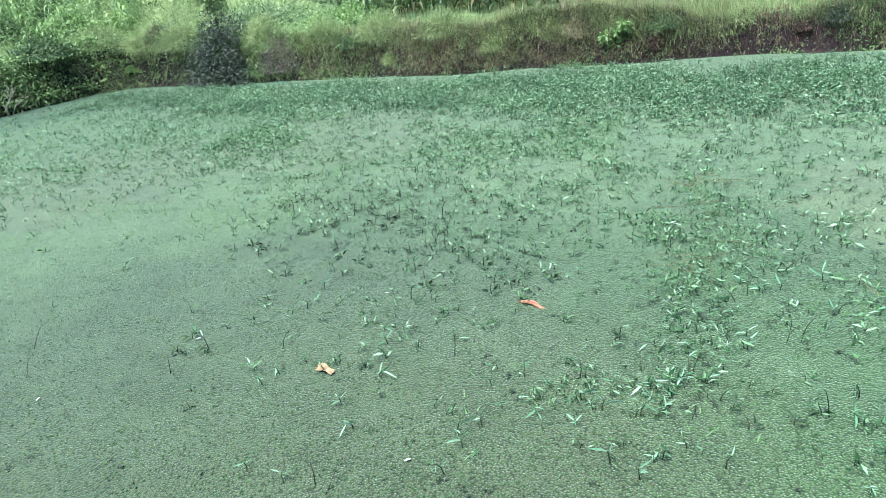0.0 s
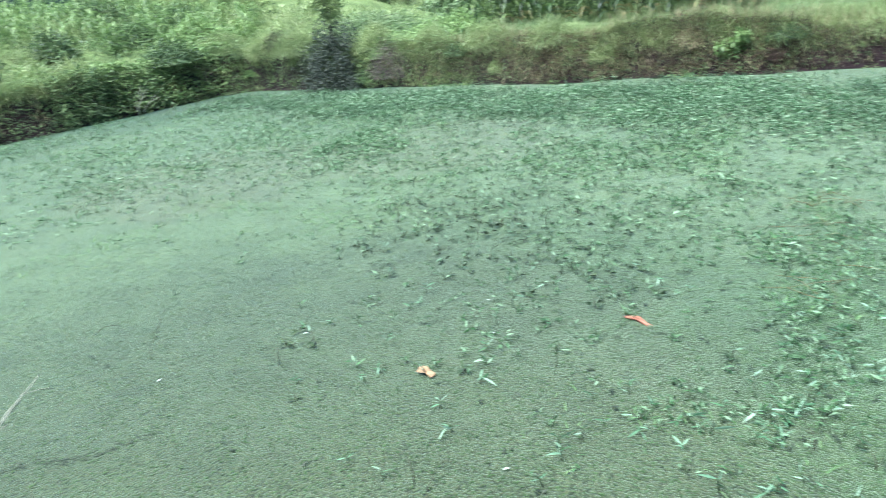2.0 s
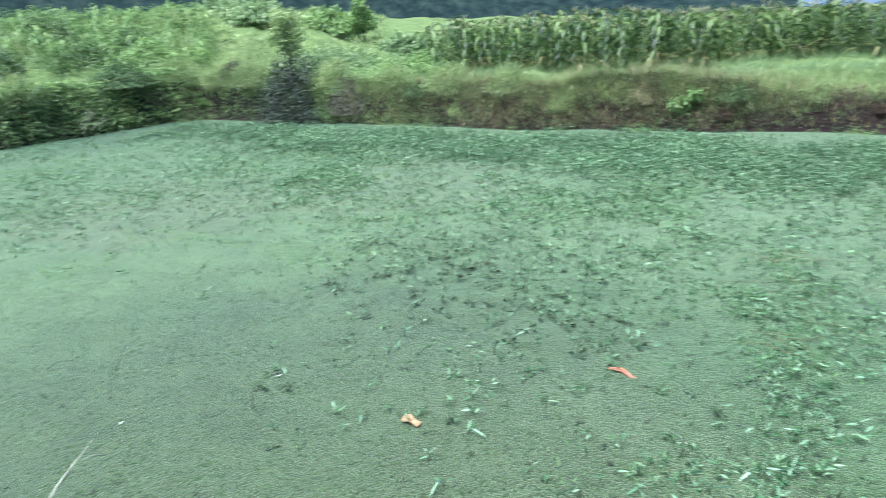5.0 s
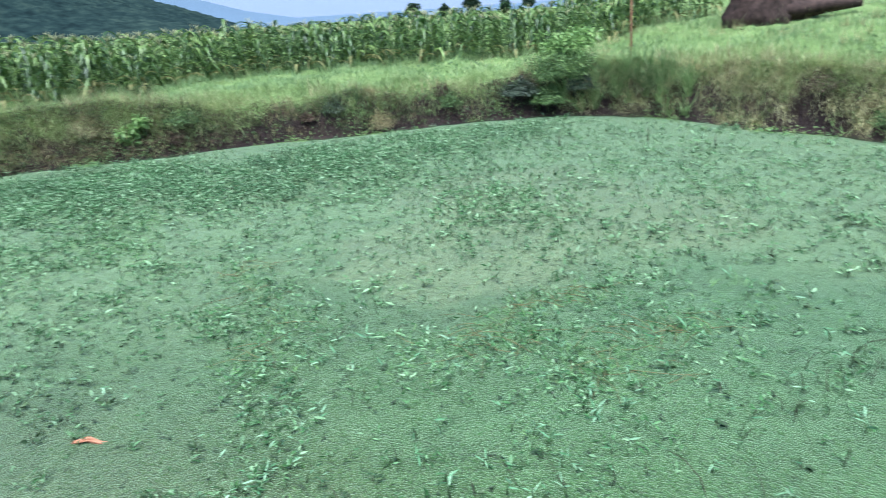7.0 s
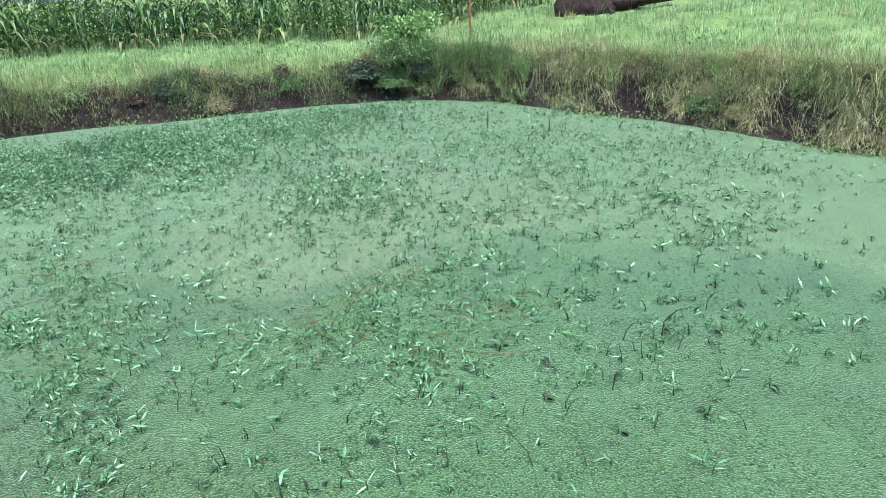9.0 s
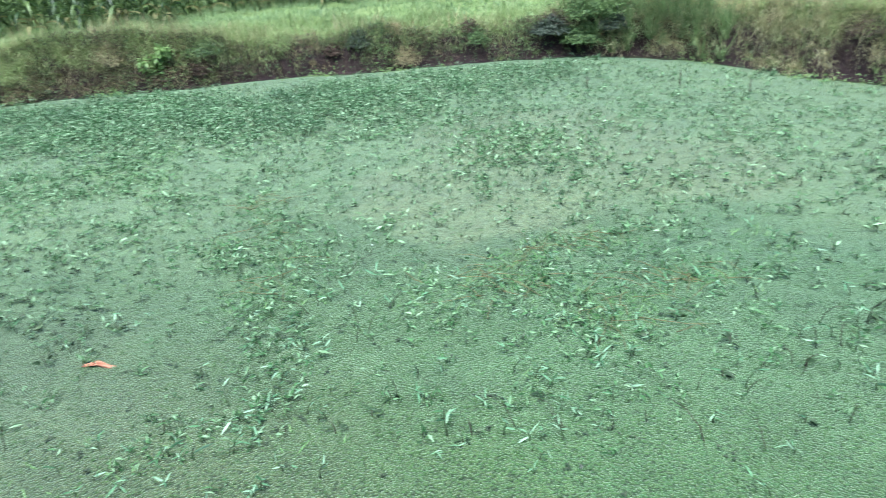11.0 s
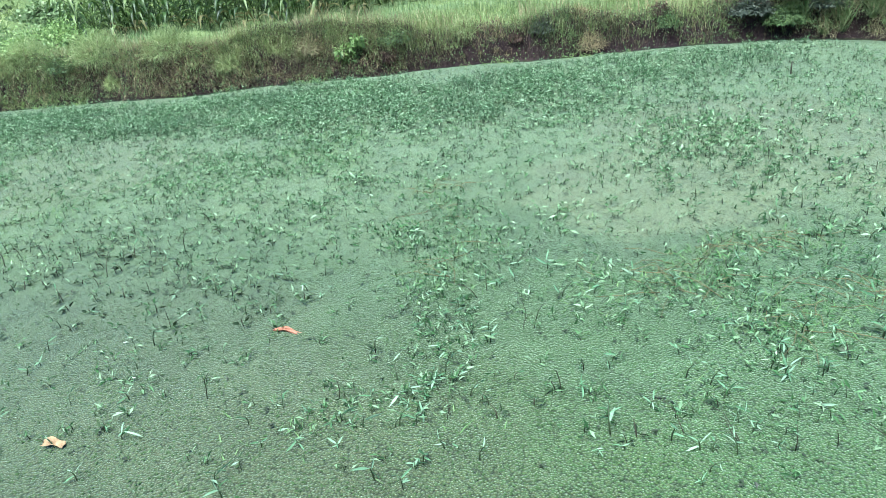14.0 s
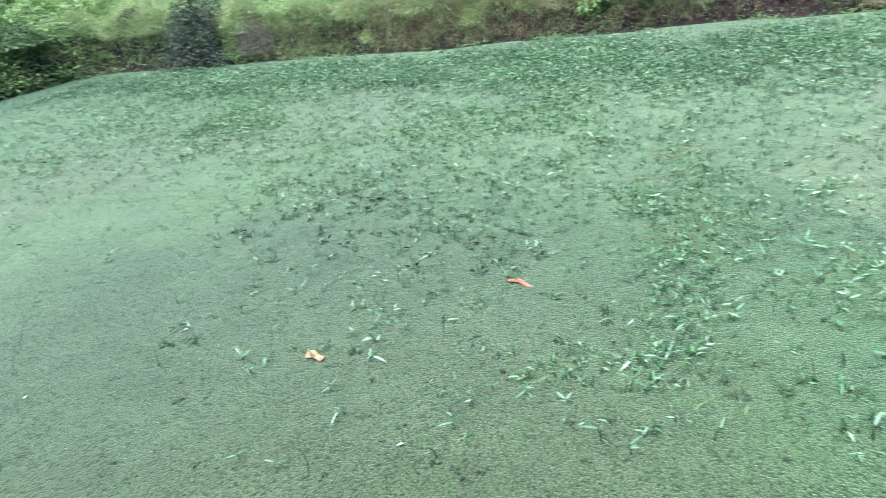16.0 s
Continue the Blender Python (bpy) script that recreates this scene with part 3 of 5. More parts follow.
clump_stuff("low_crops", 1700, M_CROP, "patches of low bright green crops", 22, 0.33, 0.52, 0.20, 0.075, 0.0)
uz, ud = np.radians(gen.uniform(-78, -34, 1500)), gen.uniform(23, 40, 1500)
ux, uy = ud * np.sin(uz), ud * np.cos(uz)
ok = fbm(ux, uy, 0.3, 17.0) > -0.45
corn_stuff("upright_crops", ux[ok], uy[ok], 0.56, M_YOUNG, "upright bright green crops on the rolling land", False)
clump_stuff("pale_scrub", 900, M_GRASS, "pale feathery scrub between the crops", 23, 0.45, 0.5, 0.30, 0.03, 0.05)
# dark clumps, also put in for the shade between the crop rows
clump_stuff("scrub_and_shade", 1000, M_WEED, "darker green scrub, doubling as shade between rows on the rolling land", 24, 0.5, 0.55, 0.15, 0.08, 0.2)


# ---------------------------------------------------------------- bank plants
def ring_spots(n, s0, s1, gen, power=1.0, y_min=1.5, far=False):
    """Random places on the visible banks, as angle and outward distance."""
    th = gen.uniform(-0.42, math.pi + 0.42, n)
    s = s0 + (s1 - s0) * gen.random(n) ** power
    q = bank_point(th, s)
    ok = q[:, 1] > y_min
    return th[ok], s[ok], q[ok]


def grass_stuff(name, n, s0, s1, h0, h1, w, lean, mat, label, seed, power=1.0, where=None, droop=0.0, sink=0.03):
    gen = np.random.default_rng(seed)
    th, s, q = ring_spots(n, s0, s1, gen, power)
    if where is not None:
        ok = gen.random(len(q)) < where(q[:, 0], q[:, 1], s)
        th, s, q = th[ok], s[ok], q[ok]
    h = gen.uniform(h0, h1, len(q)) * (0.8 + 0.6 * fbm(q[:, 0], q[:, 1], 1.4, seed))
    h = np.maximum(h, 0.05)
    a = gen.uniform(0, math.tau, len(q))
    le = np.stack([np.cos(a), np.sin(a), np.zeros(len(q))], 1) * (h * gen.uniform(0.15, 0.7, len(q)) * lean)[:, None]
    if droop:
        inward = -np.stack([np.cos(th), np.sin(th), np.zeros(len(q))], 1)
        le = le * 0.6 + inward * (h * droop)[:, None] + np.array([0, 0, -1.0]) * (h * gen.uniform(0.5, 1.6, len(q)))[:, None]
    v, f = blade_arrays(q - [0, 0, sink], h, le, gen.uniform(0.6, 1.3, len(q)) * w)
    return tagged(new(name, np_mesh(name, v, f, mat)), label, "grass", kind="stuff")


def leaf_stuff(name, n, s0, s1, length, width, mat, label, seed, where=None, lift=0.12, category="weeds"):
    gen = np.random.default_rng(seed)
    th, s, q = ring_spots(n, s0, s1, gen)
    if where is not None:
        ok = gen.random(len(q)) < where(q[:, 0], q[:, 1], s)
        th, s, q = th[ok], s[ok], q[ok]
    inward = -np.stack([np.cos(th), np.sin(th), np.zeros(len(q))], 1)
    p = q + inward * gen.uniform(0.0, 0.16, (len(q), 1)) + np.array([0, 0, 1]) * gen.uniform(-0.02, lift, (len(q), 1))
    p[:, 2] = np.maximum(p[:, 2], 0.02)
    d = unit(inward * 0.8 + gen.normal(size=p.shape) * 0.8 + [0, 0, -0.15])
    sc = gen.uniform(0.6, 1.25, len(p))
    v, f = leaf_arrays(p, d, unit(gen.normal(size=p.shape) * 0.4 + [0, 0, 1] + inward * 0.5), length * sc, width * sc)
    return tagged(new(name, np_mesh(name, v, f, mat)), label, category, kind="stuff")


def patchy(seed, scale, lo, hi):
    return lambda x, y, s: step01(lo, hi, fbm(x, y, scale, seed))


def brown_zone(x, y, s):
    """The far bank between the two corners and the right bank are the withered ones."""
    left = step01(-12.8, -13.6, x) * (1 - step01(0.25, 0.4, s))
    return np.maximum(left, step01(-9.0, -5.0, x)) * (0.55 + 0.45 * step01(-0.5, 0.4, fbm(x, y, 1.1, 8.0)))


def green_zone(x, y, s):
    return 1 - 0.75 * brown_zone(x, y, s)


def tussock_stuff(name, n, s0, s1, blades, length, w, mat, label, seed, where=None, fall=0.5):
    """Tufts whose blades fan out towards the pond and bend down under their own weight."""
    gen = np.random.default_rng(seed)
    th, s, q = ring_spots(n, s0, s1, gen)
    if where is not None:
        ok = gen.random(len(q)) < where(q[:, 0], q[:, 1], s)
        th, s, q = th[ok], s[ok], q[ok]
    size = np.repeat(gen.uniform(0.55, 1.25, len(q)), blades)
    th, q = np.repeat(th, blades), np.repeat(q, blades, 0)
    k = len(q)
    inward = -np.stack([np.cos(th), np.sin(th), np.zeros(k)], 1)
    across = np.stack([-inward[:, 1], inward[:, 0], np.zeros(k)], 1)
    ln = length * size * gen.uniform(0.6, 1.2, k)
    q = q + across * gen.normal(size=(k, 1)) * 0.04 + inward * gen.uniform(-0.03, 0.05, (k, 1))
    out = inward * gen.uniform(-0.15, 0.9, (k, 1)) + across * gen.normal(size=(k, 1)) * 0.5
    lean = out * ln[:, None] - np.array([0, 0, 1.0]) * (ln * gen.uniform(0.0, 2.0 * fall, k))[:, None]
    v, f = blade_arrays(q - [0, 0, 0.02], ln * gen.uniform(0.45, 1.0, k), lean, gen.uniform(0.6, 1.3, k) * w)
    v[:, 2] = np.maximum(v[:, 2], 0.004)
    return tagged(new(name, np_mesh(name, v, f, mat)), label, "grass", kind="stuff")


def bare_soil(x, y, s):
    """Less growth where the dark soil shows: low on the far bank's right half and in slumps of the right bank."""
    low = (1 - step01(0.22, 0.42, s)) * (step01(0.0, 3.0, x) * (1 - step01(9.0, 9.8, x)) + step01(-12.8, -13.6, x)) * step01(-0.7, 0.0, fbm(x, y, 1.0, 21.0))
    slump = step01(9.5, 10.5, x) * np.maximum(np.maximum(np.exp(-((y - 8.45) / 0.8) ** 2), 0.85 * np.exp(-((y - 10.8) / 0.7) ** 2)), 0.9 * np.exp(-((y - 5.5) / 0.5) ** 2)) * (1 - step01(0.3, 0.46, s))
    return 1 - np.maximum(0.7 * low, 0.97 * slump)


def crest_open(x, y):
    """Fewer tufts hang over the crest in the far bank's right half."""
    return 1 - 0.75 * step01(0.5, 3.0, x) * (1 - step01(8.5, 9.8, x))


def leafy(seed, scale, base):
    return lambda x, y, s: bare_soil(x, y, s) * (base + (1 - base) * step01(-0.35, 0.35, fbm(x, y, scale, seed)))


def brown(x, y, s):
    return bare_soil(x, y, s) * brown_zone(x, y, s)


grass_stuff("bank_crest_grass", 90000, 0.26, 1.9, 0.10, 0.34, 0.007, 0.9, M_GRASS, "tall yellow-green grass along the banks' crest", 61, 1.2)
grass_stuff("meadow", 80000, 1.2, 7.0, 0.07, 0.22, 0.011, 0.9, M_LUSH, "green grass on the flat land behind the bank", 62, 1.3)
grass_stuff("pale_meadow_grass", 26000, 0.8, 9.0, 0.12, 0.36, 0.009, 0.9, M_GRASS, "pale seeding grass on the flat land", 60, 1.2, patchy(15.0, 0.7, -0.2, 0.5))
grass_stuff("far_meadow", 64000, 5.0, 22.0, 0.07, 0.22, 0.014, 0.9, M_LUSH, "rough green grass on the land behind the bank", 63, 1.2)
tussock_stuff("crest_tussocks", 3200, 0.26, 0.85, 48, 0.50, 0.0055, M_GRASS, "tufts of yellow-green grass hanging over the bank", 64, lambda x, y, s: crest_open(x, y) * leafy(3.0, 0.9, 0.12)(x, y, s), 0.6)
tussock_stuff("dry_tussocks", 3600, 0.10, 0.62, 26, 0.36, 0.0055, M_DRY, "dry brown grass tufts hanging down the bank's face", 65, lambda x, y, s: crest_open(x, y) * (1 - 0.6 * step01(9.4, 10.4, x)) * brown(x, y, s), 0.8)
tussock_stuff("face_tussocks", 2000, 0.05, 0.55, 26, 0.32, 0.0055, M_GRASS, "green grass tufts on the bank's face", 66, lambda x, y, s: bare_soil(x, y, s) * (0.25 + 0.55 * green_zone(x, y, s)), 0.6)
grass_stuff("straw", 16000, 0.15, 1.2, 0.2, 0.55, 0.009, 1.2, M_DRY, "straw standing among the bank's grass", 71, 1.0, brown)
grass_stuff("withered_stalks", 34000, 0.0, 0.55, 0.14, 0.40, 0.006, 1.1, M_BRUSH, "dense dark withered stalks on the bank's face", 78, 1.0, lambda x, y, s: step01(-6.0, -2.0, x) * (1 - 0.7 * step01(9.4, 10.2, x)) * (0.4 + 0.6 * step01(-0.5, 0.3, fbm(x, y, 1.5, 33.0))))
grass_stuff("rusty_stalks", 14000, 0.02, 0.55, 0.12, 0.34, 0.006, 1.1, M_RUST, "reddish withered stalks on the bank's face", 79, 1.0, lambda x, y, s: step01(-6.0, -2.0, x) * step01(-0.3, 0.4, fbm(x, y, 1.2, 34.0)))
leaf_stuff("bank_weeds", 70000, 0.0, 0.62, 0.046, 0.021, M_WEED, "dark green weeds covering the banks' face", 67, lambda x, y, s: (1 - 0.6 * step01(9.4, 10.4, x)) * (1 - 0.55 * brown_zone(x, y, s)) * leafy(6.0, 1.3, 0.25)(x, y, s), 0.2)
leaf_stuff("pale_weeds", 16000, 0.05, 0.7, 0.045, 0.02, M_SHRUB, "light green weeds among the darker ones on the bank", 72, leafy(9.0, 1.7, 0.1), 0.22)
leaf_stuff("withered_weeds", 90000, 0.02, 0.62, 0.045, 0.015, M_RUST, "withered reddish-brown weeds on the banks' face", 68, lambda x, y, s: (1 - 0.7 * step01(9.4, 10.4, x)) * brown(x, y, s), 0.2)
leaf_stuff("bank_creeper", 46000, 0.2, 4.0, 0.07, 0.04, M_SHRUB, "light green creeper over the left bank", 69, lambda x, y, s: step01(-4.0, -8.0, x) * step01(-0.5, 0.2, fbm(x, y, 0.7, 2.0)), 0.35)
tussock_stuff("bent_straw_tufts", 6000, 0.05, 0.8, 26, 0.52, 0.006, M_STRAW, "pale bent straw hanging over the bank", 75, lambda x, y, s: bare_soil(x, y, s) * step01(9.4, 10.4, x) * (0.25 + 0.75 * step01(-0.2, 0.4, fbm(x, y, 1.2, 31.0))), 0.7)
tussock_stuff("hanging_straw", 900, 0.28, 0.6, 16, 0.5, 0.006, M_STRAW, "long pale straw hanging over the bank's hollows", 86, lambda x, y, s: step01(9.4, 10.4, x) * (0.3 + 0.7 * step01(0.0, 0.5, fbm(x, y, 1.6, 38.0))), 0.9)
grass_stuff("pale_seed_heads", 60000, 0.8, 12.0, 0.07, 0.2, 0.010, 0.9, M_STRAW, "pale seeding grass over the meadow", 76, 1.0, lambda x, y, s: 0.55 * step01(7.0, 10.0, x) * step01(-0.4, 0.4, fbm(x, y, 0.9, 32.0)))
tussock_stuff("corner_tall_grass", 1100, 0.05, 0.6, 40, 0.85, 0.013, M_LUSH, "tall green grass in the pond's corner", 77, lambda x, y, s: step01(9.3, 9.9, x) * step01(10.6, 11.4, y), 0.25)
leaf_stuff("meadow_weeds", 30000, 0.8, 8.0, 0.09, 0.045, M_WEED, "low dark green weeds in patches on the meadow", 83, lambda x, y, s: step01(5.0, 9.0, x) * step01(0.1, 0.7, fbm(x, y, 1.1, 35.0)), 0.14)
tussock_stuff("plume_grass", 1500, 0.5, 7.0, 26, 0.55, 0.005, M_STRAW, "pale feathery plumes of grass on the meadow", 84, lambda x, y, s: step01(9.0, 10.5, x) * step01(0.0, 0.6, fbm(x, y, 0.9, 36.0)), 0.3)
leaf_stuff("corner_herbs", 90000, -0.04, 0.7, 0.055, 0.026, M_VERGE, "dark green herbs covering the bank down to the water", 85, lambda x, y, s: step01(-5.0, -8.5, x) * (0.5 + 0.5 * step01(-0.4, 0.2, fbm(x, y, 1.4, 37.0))), 0.3)
leaf_stuff("bank_vines", 120000, 0.0, 0.9, 0.085, 0.05, M_SHRUB, "light green vines trailing down the bank to the water", 87, lambda x, y, s: step01(-12.6, -13.8, x) * step01(13.2, 14.6, y) * (0.25 + 0.75 * step01(-0.4, 0.3, fbm(x, y, 1.2, 41.0))), 0.3)
tussock_stuff("faded_tufts", 4500, 0.02, 0.6, 26, 0.36, 0.0055, M_GRASS, "faded olive grass tufts covering the bank's face", 88, lambda x, y, s: step01(-4.5, -6.5, x) * (1 - step01(-12.8, -13.8, x)) * (0.3 + 0.7 * step01(-0.4, 0.3, fbm(x, y, 1.0, 42.0))), 0.6)
leaf_stuff("shore_greens", 9000, -0.12, 0.08, 0.05, 0.025, M_SHRUB, "green leaves along the waterline", 70, patchy(4.0, 0.9, -0.1, 0.5), 0.08)


def land(x, y, dz=-0.02):
    q = on_land(np.array([float(x)]), np.array([float(y)]))[0]
    return (q[0], q[1], max(0.0, q[2]) + dz)


def tangle(name, at, height, spread, n, mat, label, seed, leaf=0.06, wide=0.028, category="shrub", cone=0.25, stems=7):
    """A dense low mass of leaves and stems reaching down to its foot."""
    gen = np.random.default_rng(seed)
    ob = thing(name, at, label, category)
    for v, f in limb_arrays(height * 0.9, spread * 0.8, stems, 0.018, gen):
        part("stem", np_mesh("stem", v, f, M_BARK), ob)
    u = unit(gen.normal(size=(n, 3)))
    u[:, 2] = np.abs(u[:, 2])
    r = gen.uniform(0.55, 1.0, (n, 1)) * (1 + 0.34 * fbm(u[:, 0] * 3, u[:, 1] * 3 + u[:, 2] * 2, 1.5, seed))[:, None]
    p = u * r * [spread, spread, height]
    p[:, :2] *= (1 + cone * (1 - 2 * np.clip(p[:, 2:] / height, 0, 1)))
    d = unit(u + gen.normal(size=p.shape) * 0.7 + [0, 0, -0.25])
    sc = gen.uniform(0.6, 1.3, n)
    v, f = leaf_arrays(p, d, unit(u + [0, 0, 0.6]), leaf * sc, wide * sc)
    part("foliage", np_mesh("foliage", v, f, mat), ob)
    return ob


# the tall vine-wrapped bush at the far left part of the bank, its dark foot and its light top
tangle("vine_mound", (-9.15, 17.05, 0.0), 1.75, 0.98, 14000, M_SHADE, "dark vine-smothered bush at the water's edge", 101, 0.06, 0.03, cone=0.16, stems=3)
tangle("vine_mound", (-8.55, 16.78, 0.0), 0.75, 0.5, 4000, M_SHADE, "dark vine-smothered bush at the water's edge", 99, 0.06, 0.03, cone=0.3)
shrub("vine_bush", land(-9.3, 17.3), 2.2, 0.5, 34, 3000, 0.085, 0.045, M_CROP, "slim light green bush rising from dark vines", 102, 0.035, 0.66)
tangle("purple_brush_mound", (-7.3, 16.62, 0.25), 0.95, 0.62, 6500, M_PURPLE, "purplish dry brush mound on the bank", 103, 0.045, 0.010, cone=0.0, stems=3)
tangle("purple_brush_mound", (-13.75, 16.85, 0.5), 0.8, 0.66, 6500, M_PURPLE, "purplish dry brush mound on the bank", 104, 0.045, 0.010, cone=0.0, stems=3)
tangle("purple_brush_mound", (-12.55, 18.0, 0.45), 0.8, 0.45, 4200, M_PURPLE, "purplish dry brush mound on the bank", 90, 0.045, 0.010, cone=0.0, stems=3)
tangle("grey_brush_mound", land(-11.3, 17.7), 0.6, 0.4, 2200, M_BRUSH, "greyish dry brush on the bank's face", 105, 0.05, 0.012)
tangle("green_mound", land(-13.9, 16.2), 0.6, 0.75, 4200, M_WEED, "dark green leafy mound at the pond's corner", 106, 0.07, 0.04)
for k, (x, y, h, w) in enumerate([(-15.7, 8.9, 1.5, 0.75), (-15.85, 8.0, 1.8, 0.85), (-15.9, 7.1, 1.4, 0.75), (-14.75, 12.9, 1.3, 0.6), (-14.5, 13.6, 1.45, 0.65), (-14.3, 14.5, 1.1, 0.6)]):
    tangle("overhanging_shrub", (x, y, 0.0), h, w, 5600, M_VERGE if k % 2 else M_WEED, "dark green shrub overhanging the pond's edge", 171 + k, 0.075, 0.032, cone=0.0, stems=2)
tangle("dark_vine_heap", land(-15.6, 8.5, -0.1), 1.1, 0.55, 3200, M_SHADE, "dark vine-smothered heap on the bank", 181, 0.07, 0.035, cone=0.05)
shrub("bank_weed_plant", land(-16.3, 9.2), 1.7, 0.35, 14, 900, 0.12, 0.045, M_WEED, "tall dark green weed on the bank top", 176, 0.02, 0.55)
shrub("bank_weed_plant", land(-15.9, 12.4), 1.0, 0.2, 8, 300, 0.12, 0.045, M_WEED, "tall dark green weed on the bank top", 177, 0.014, 0.55)
tangle("creeper_mound", land(-6.2, 18.6), 0.75, 1.2, 5200, M_SHRUB, "bright green creeper mound on the bank top", 108, 0.08, 0.05)
tangle("creeper_mound", land(-9.6, 20.4), 0.8, 1.6, 5600, M_LUSH, "bright green creeper mound on the bank top", 109, 0.09, 0.05)
tangle("creeper_mound", land(-14.8, 18.8), 0.9, 1.3, 5600, M_SHRUB, "bright green creeper mound on the bank top", 110, 0.08, 0.05)
for k, (x, y, h, w) in enumerate([(-13.4, 17.9, 0.5, 0.7), (-11.9, 17.9, 0.6, 0.6), (-10.5, 17.5, 0.65, 0.6), (-7.9, 17.2, 0.6, 0.5), (-6.2, 16.9, 0.55, 0.55), (-4.6, 16.5, 0.55, 0.6), (-3.0, 16.0, 0.5, 0.5), (-15.2, 13.9, 0.6, 0.7), (-16.0, 11.6, 0.6, 0.8), (-16.6, 9.9, 0.55, 0.7), (-17.5, 14.2, 0.7, 0.9), (-15.6, 20.6, 0.8, 1.0), (-12.4, 20.3, 0.8, 0.9), (-19.0, 17.2, 0.8, 1.1)]):
    tangle("grass_mound", land(x, y, -0.05), h, w, 3600, M_GRASS, "pale feathery grass mound on the bank top", 300 + k, 0.22, 0.0065, "grass", 0.2, 3)
tangle("dark_shrub", land(4.75, 14.75), 0.30, 0.26, 1500, M_SHADE, "dark dried clump on the bank's crest", 111, 0.05, 0.012)
shrub("bank_shrub", land(0.75, 15.12), 0.75, 0.30, 14, 520, 0.12, 0.05, M_SHRUB, "light green broad-leaved shrub on the bank's face", 112, 0.014, 0.62)
for k, (x, y, h, w, m) in enumerate([(9.35, 13.42, 0.34, 0.4, M_VERGE), (9.95, 13.0, 0.4, 0.34, M_SHADE), (8.8, 13.75, 0.3, 0.4, M_SHADE)]):
    tangle("corner_thicket", land(x, y), h, w, 5200, m, "dark green thicket in the pond's corner", 130 + k, 0.06, 0.022)
shrub("corner_shrub", land(9.5, 13.42), 0.75, 0.6, 24, 3600, 0.06, 0.024, M_VERGE, "dark green leafy shrub leaning over the pond's corner", 117, 0.02, 0.5)
shrub("corner_shrub", land(10.0, 13.05), 0.6, 0.5, 20, 3000, 0.06, 0.024, M_VERGE, "dark green leafy shrub leaning over the pond's corner", 118, 0.02, 0.5)
shrub("corner_bush", land(10.0, 13.6), 0.9, 0.7, 24, 2200, 0.10, 0.05, M_SHRUB, "green bush with yellowing twigs by the corner", 115, 0.03, 0.6)
gen = np.random.default_rng(81)
CLUMPS = ((M_WEED, "dark green weed clump on the bank", 0.045, 0.018), (M_GRASS, "yellow-green grassy clump on the bank", 0.14, 0.006), (M_DRY, "dry brown grassy clump on the bank", 0.13, 0.006), (M_RUST, "withered reddish weed clump on the bank", 0.045, 0.016), (M_SHRUB, "light green leafy clump on the bank", 0.055, 0.024))
for k in range(54):
    th, s = gen.uniform(-0.38, math.pi + 0.3), gen.uniform(0.12, 0.75)
    q = bank_point(np.array([th]), np.array([s]))[0]
    if q[1] < 2.5 or (0.2 < q[0] < 1.4 and q[1] > 10):
        continue
    pick = CLUMPS[int(gen.choice([0, 1, 4])) if q[0] < -5 else int(gen.choice([0, 1, 2, 2, 3, 3, 1]))]
    h = gen.uniform(0.16, 0.36)
    tangle("weed_clump", (q[0], q[1], q[2] - 0.05), h, h * gen.uniform(0.7, 1.3), 1500, pick[0], pick[1], 200 + k, pick[2], pick[3], "weeds", 0.1, 3)
shrub("field_tree", land(-12.8, 31.0), 2.1, 0.75, 18, 1800, 0.17, 0.09, M_SHRUB, "young green tree at the field's edge", 116, 0.05, 0.6, "tree")
# dark bushes, also standing in for the shade under low shrubs
for k, (x, y, h, w) in enumerate([(-17.4, 15.4, 0.8, 0.7), (-20.0, 20.0, 1.0, 1.0), (-21.8, 16.0, 1.0, 1.1), (-17.8, 21.6, 0.8, 0.9), (-16.9, 18.2, 0.6, 0.8), (-19.2, 12.8, 0.8, 0.8)]):
    tangle("scrub_shade_bush", land(x, y), h, w, 2200, M_WEED, "dark green scrub bush, doubling as shade under low shrubs", 140 + k, 0.10, 0.05)
for k, (x, y, h, w) in enumerate([(-17.5, 30.0, 0.9, 1.4), (-15.0, 31.5, 1.1, 1.5), (-21.0, 32.5, 1.0, 1.8), (-24.5, 33.0, 1.1, 2.0), (-10.5, 30.0, 0.9, 1.2)]):
    tangle("field_bush", land(x, y), h, w, 3600, M_SHRUB if k % 2 else M_LUSH, "leafy green bush at the foot of the hill", 120 + k, 0.2, 0.11)


# ---------------------------------------------------------------- stump, log, pole, branch on the right and left banks
def rough_log(points, radii, seed, sides=14):
    v, f = tube_arrays(points, radii, sides)
    c = np.repeat(np.asarray(points, float), sides, 0)
    d = v - c
    return c + d * (1 + 0.36 * fbm(v[:, 0] * 9 + v[:, 1] * 5, v[:, 2] * 7 + v[:, 1] * 3, 1.0, seed))[:, None], f


sx, sy, sz = polar(49.4, 20.4)
stump = thing("tree_stump", (sx, sy, sz + 0.06), "thick dark tree trunk with a fallen log in the grass", "tree stump")
v, f = rough_log([(0, 0, -0.2), (0, 0, 0.12), (0.02, 0, 0.45), (0.03, 0, 1.0), (0.05, 0.02, 2.4), (0.05, 0.0, 3.4)], [0.68, 0.64, 0.60, 0.58, 0.54, 0.5], 3.0, 18)
part("trunk", smooth(np_mesh("trunk", v, f, M_STUMP)), stump)
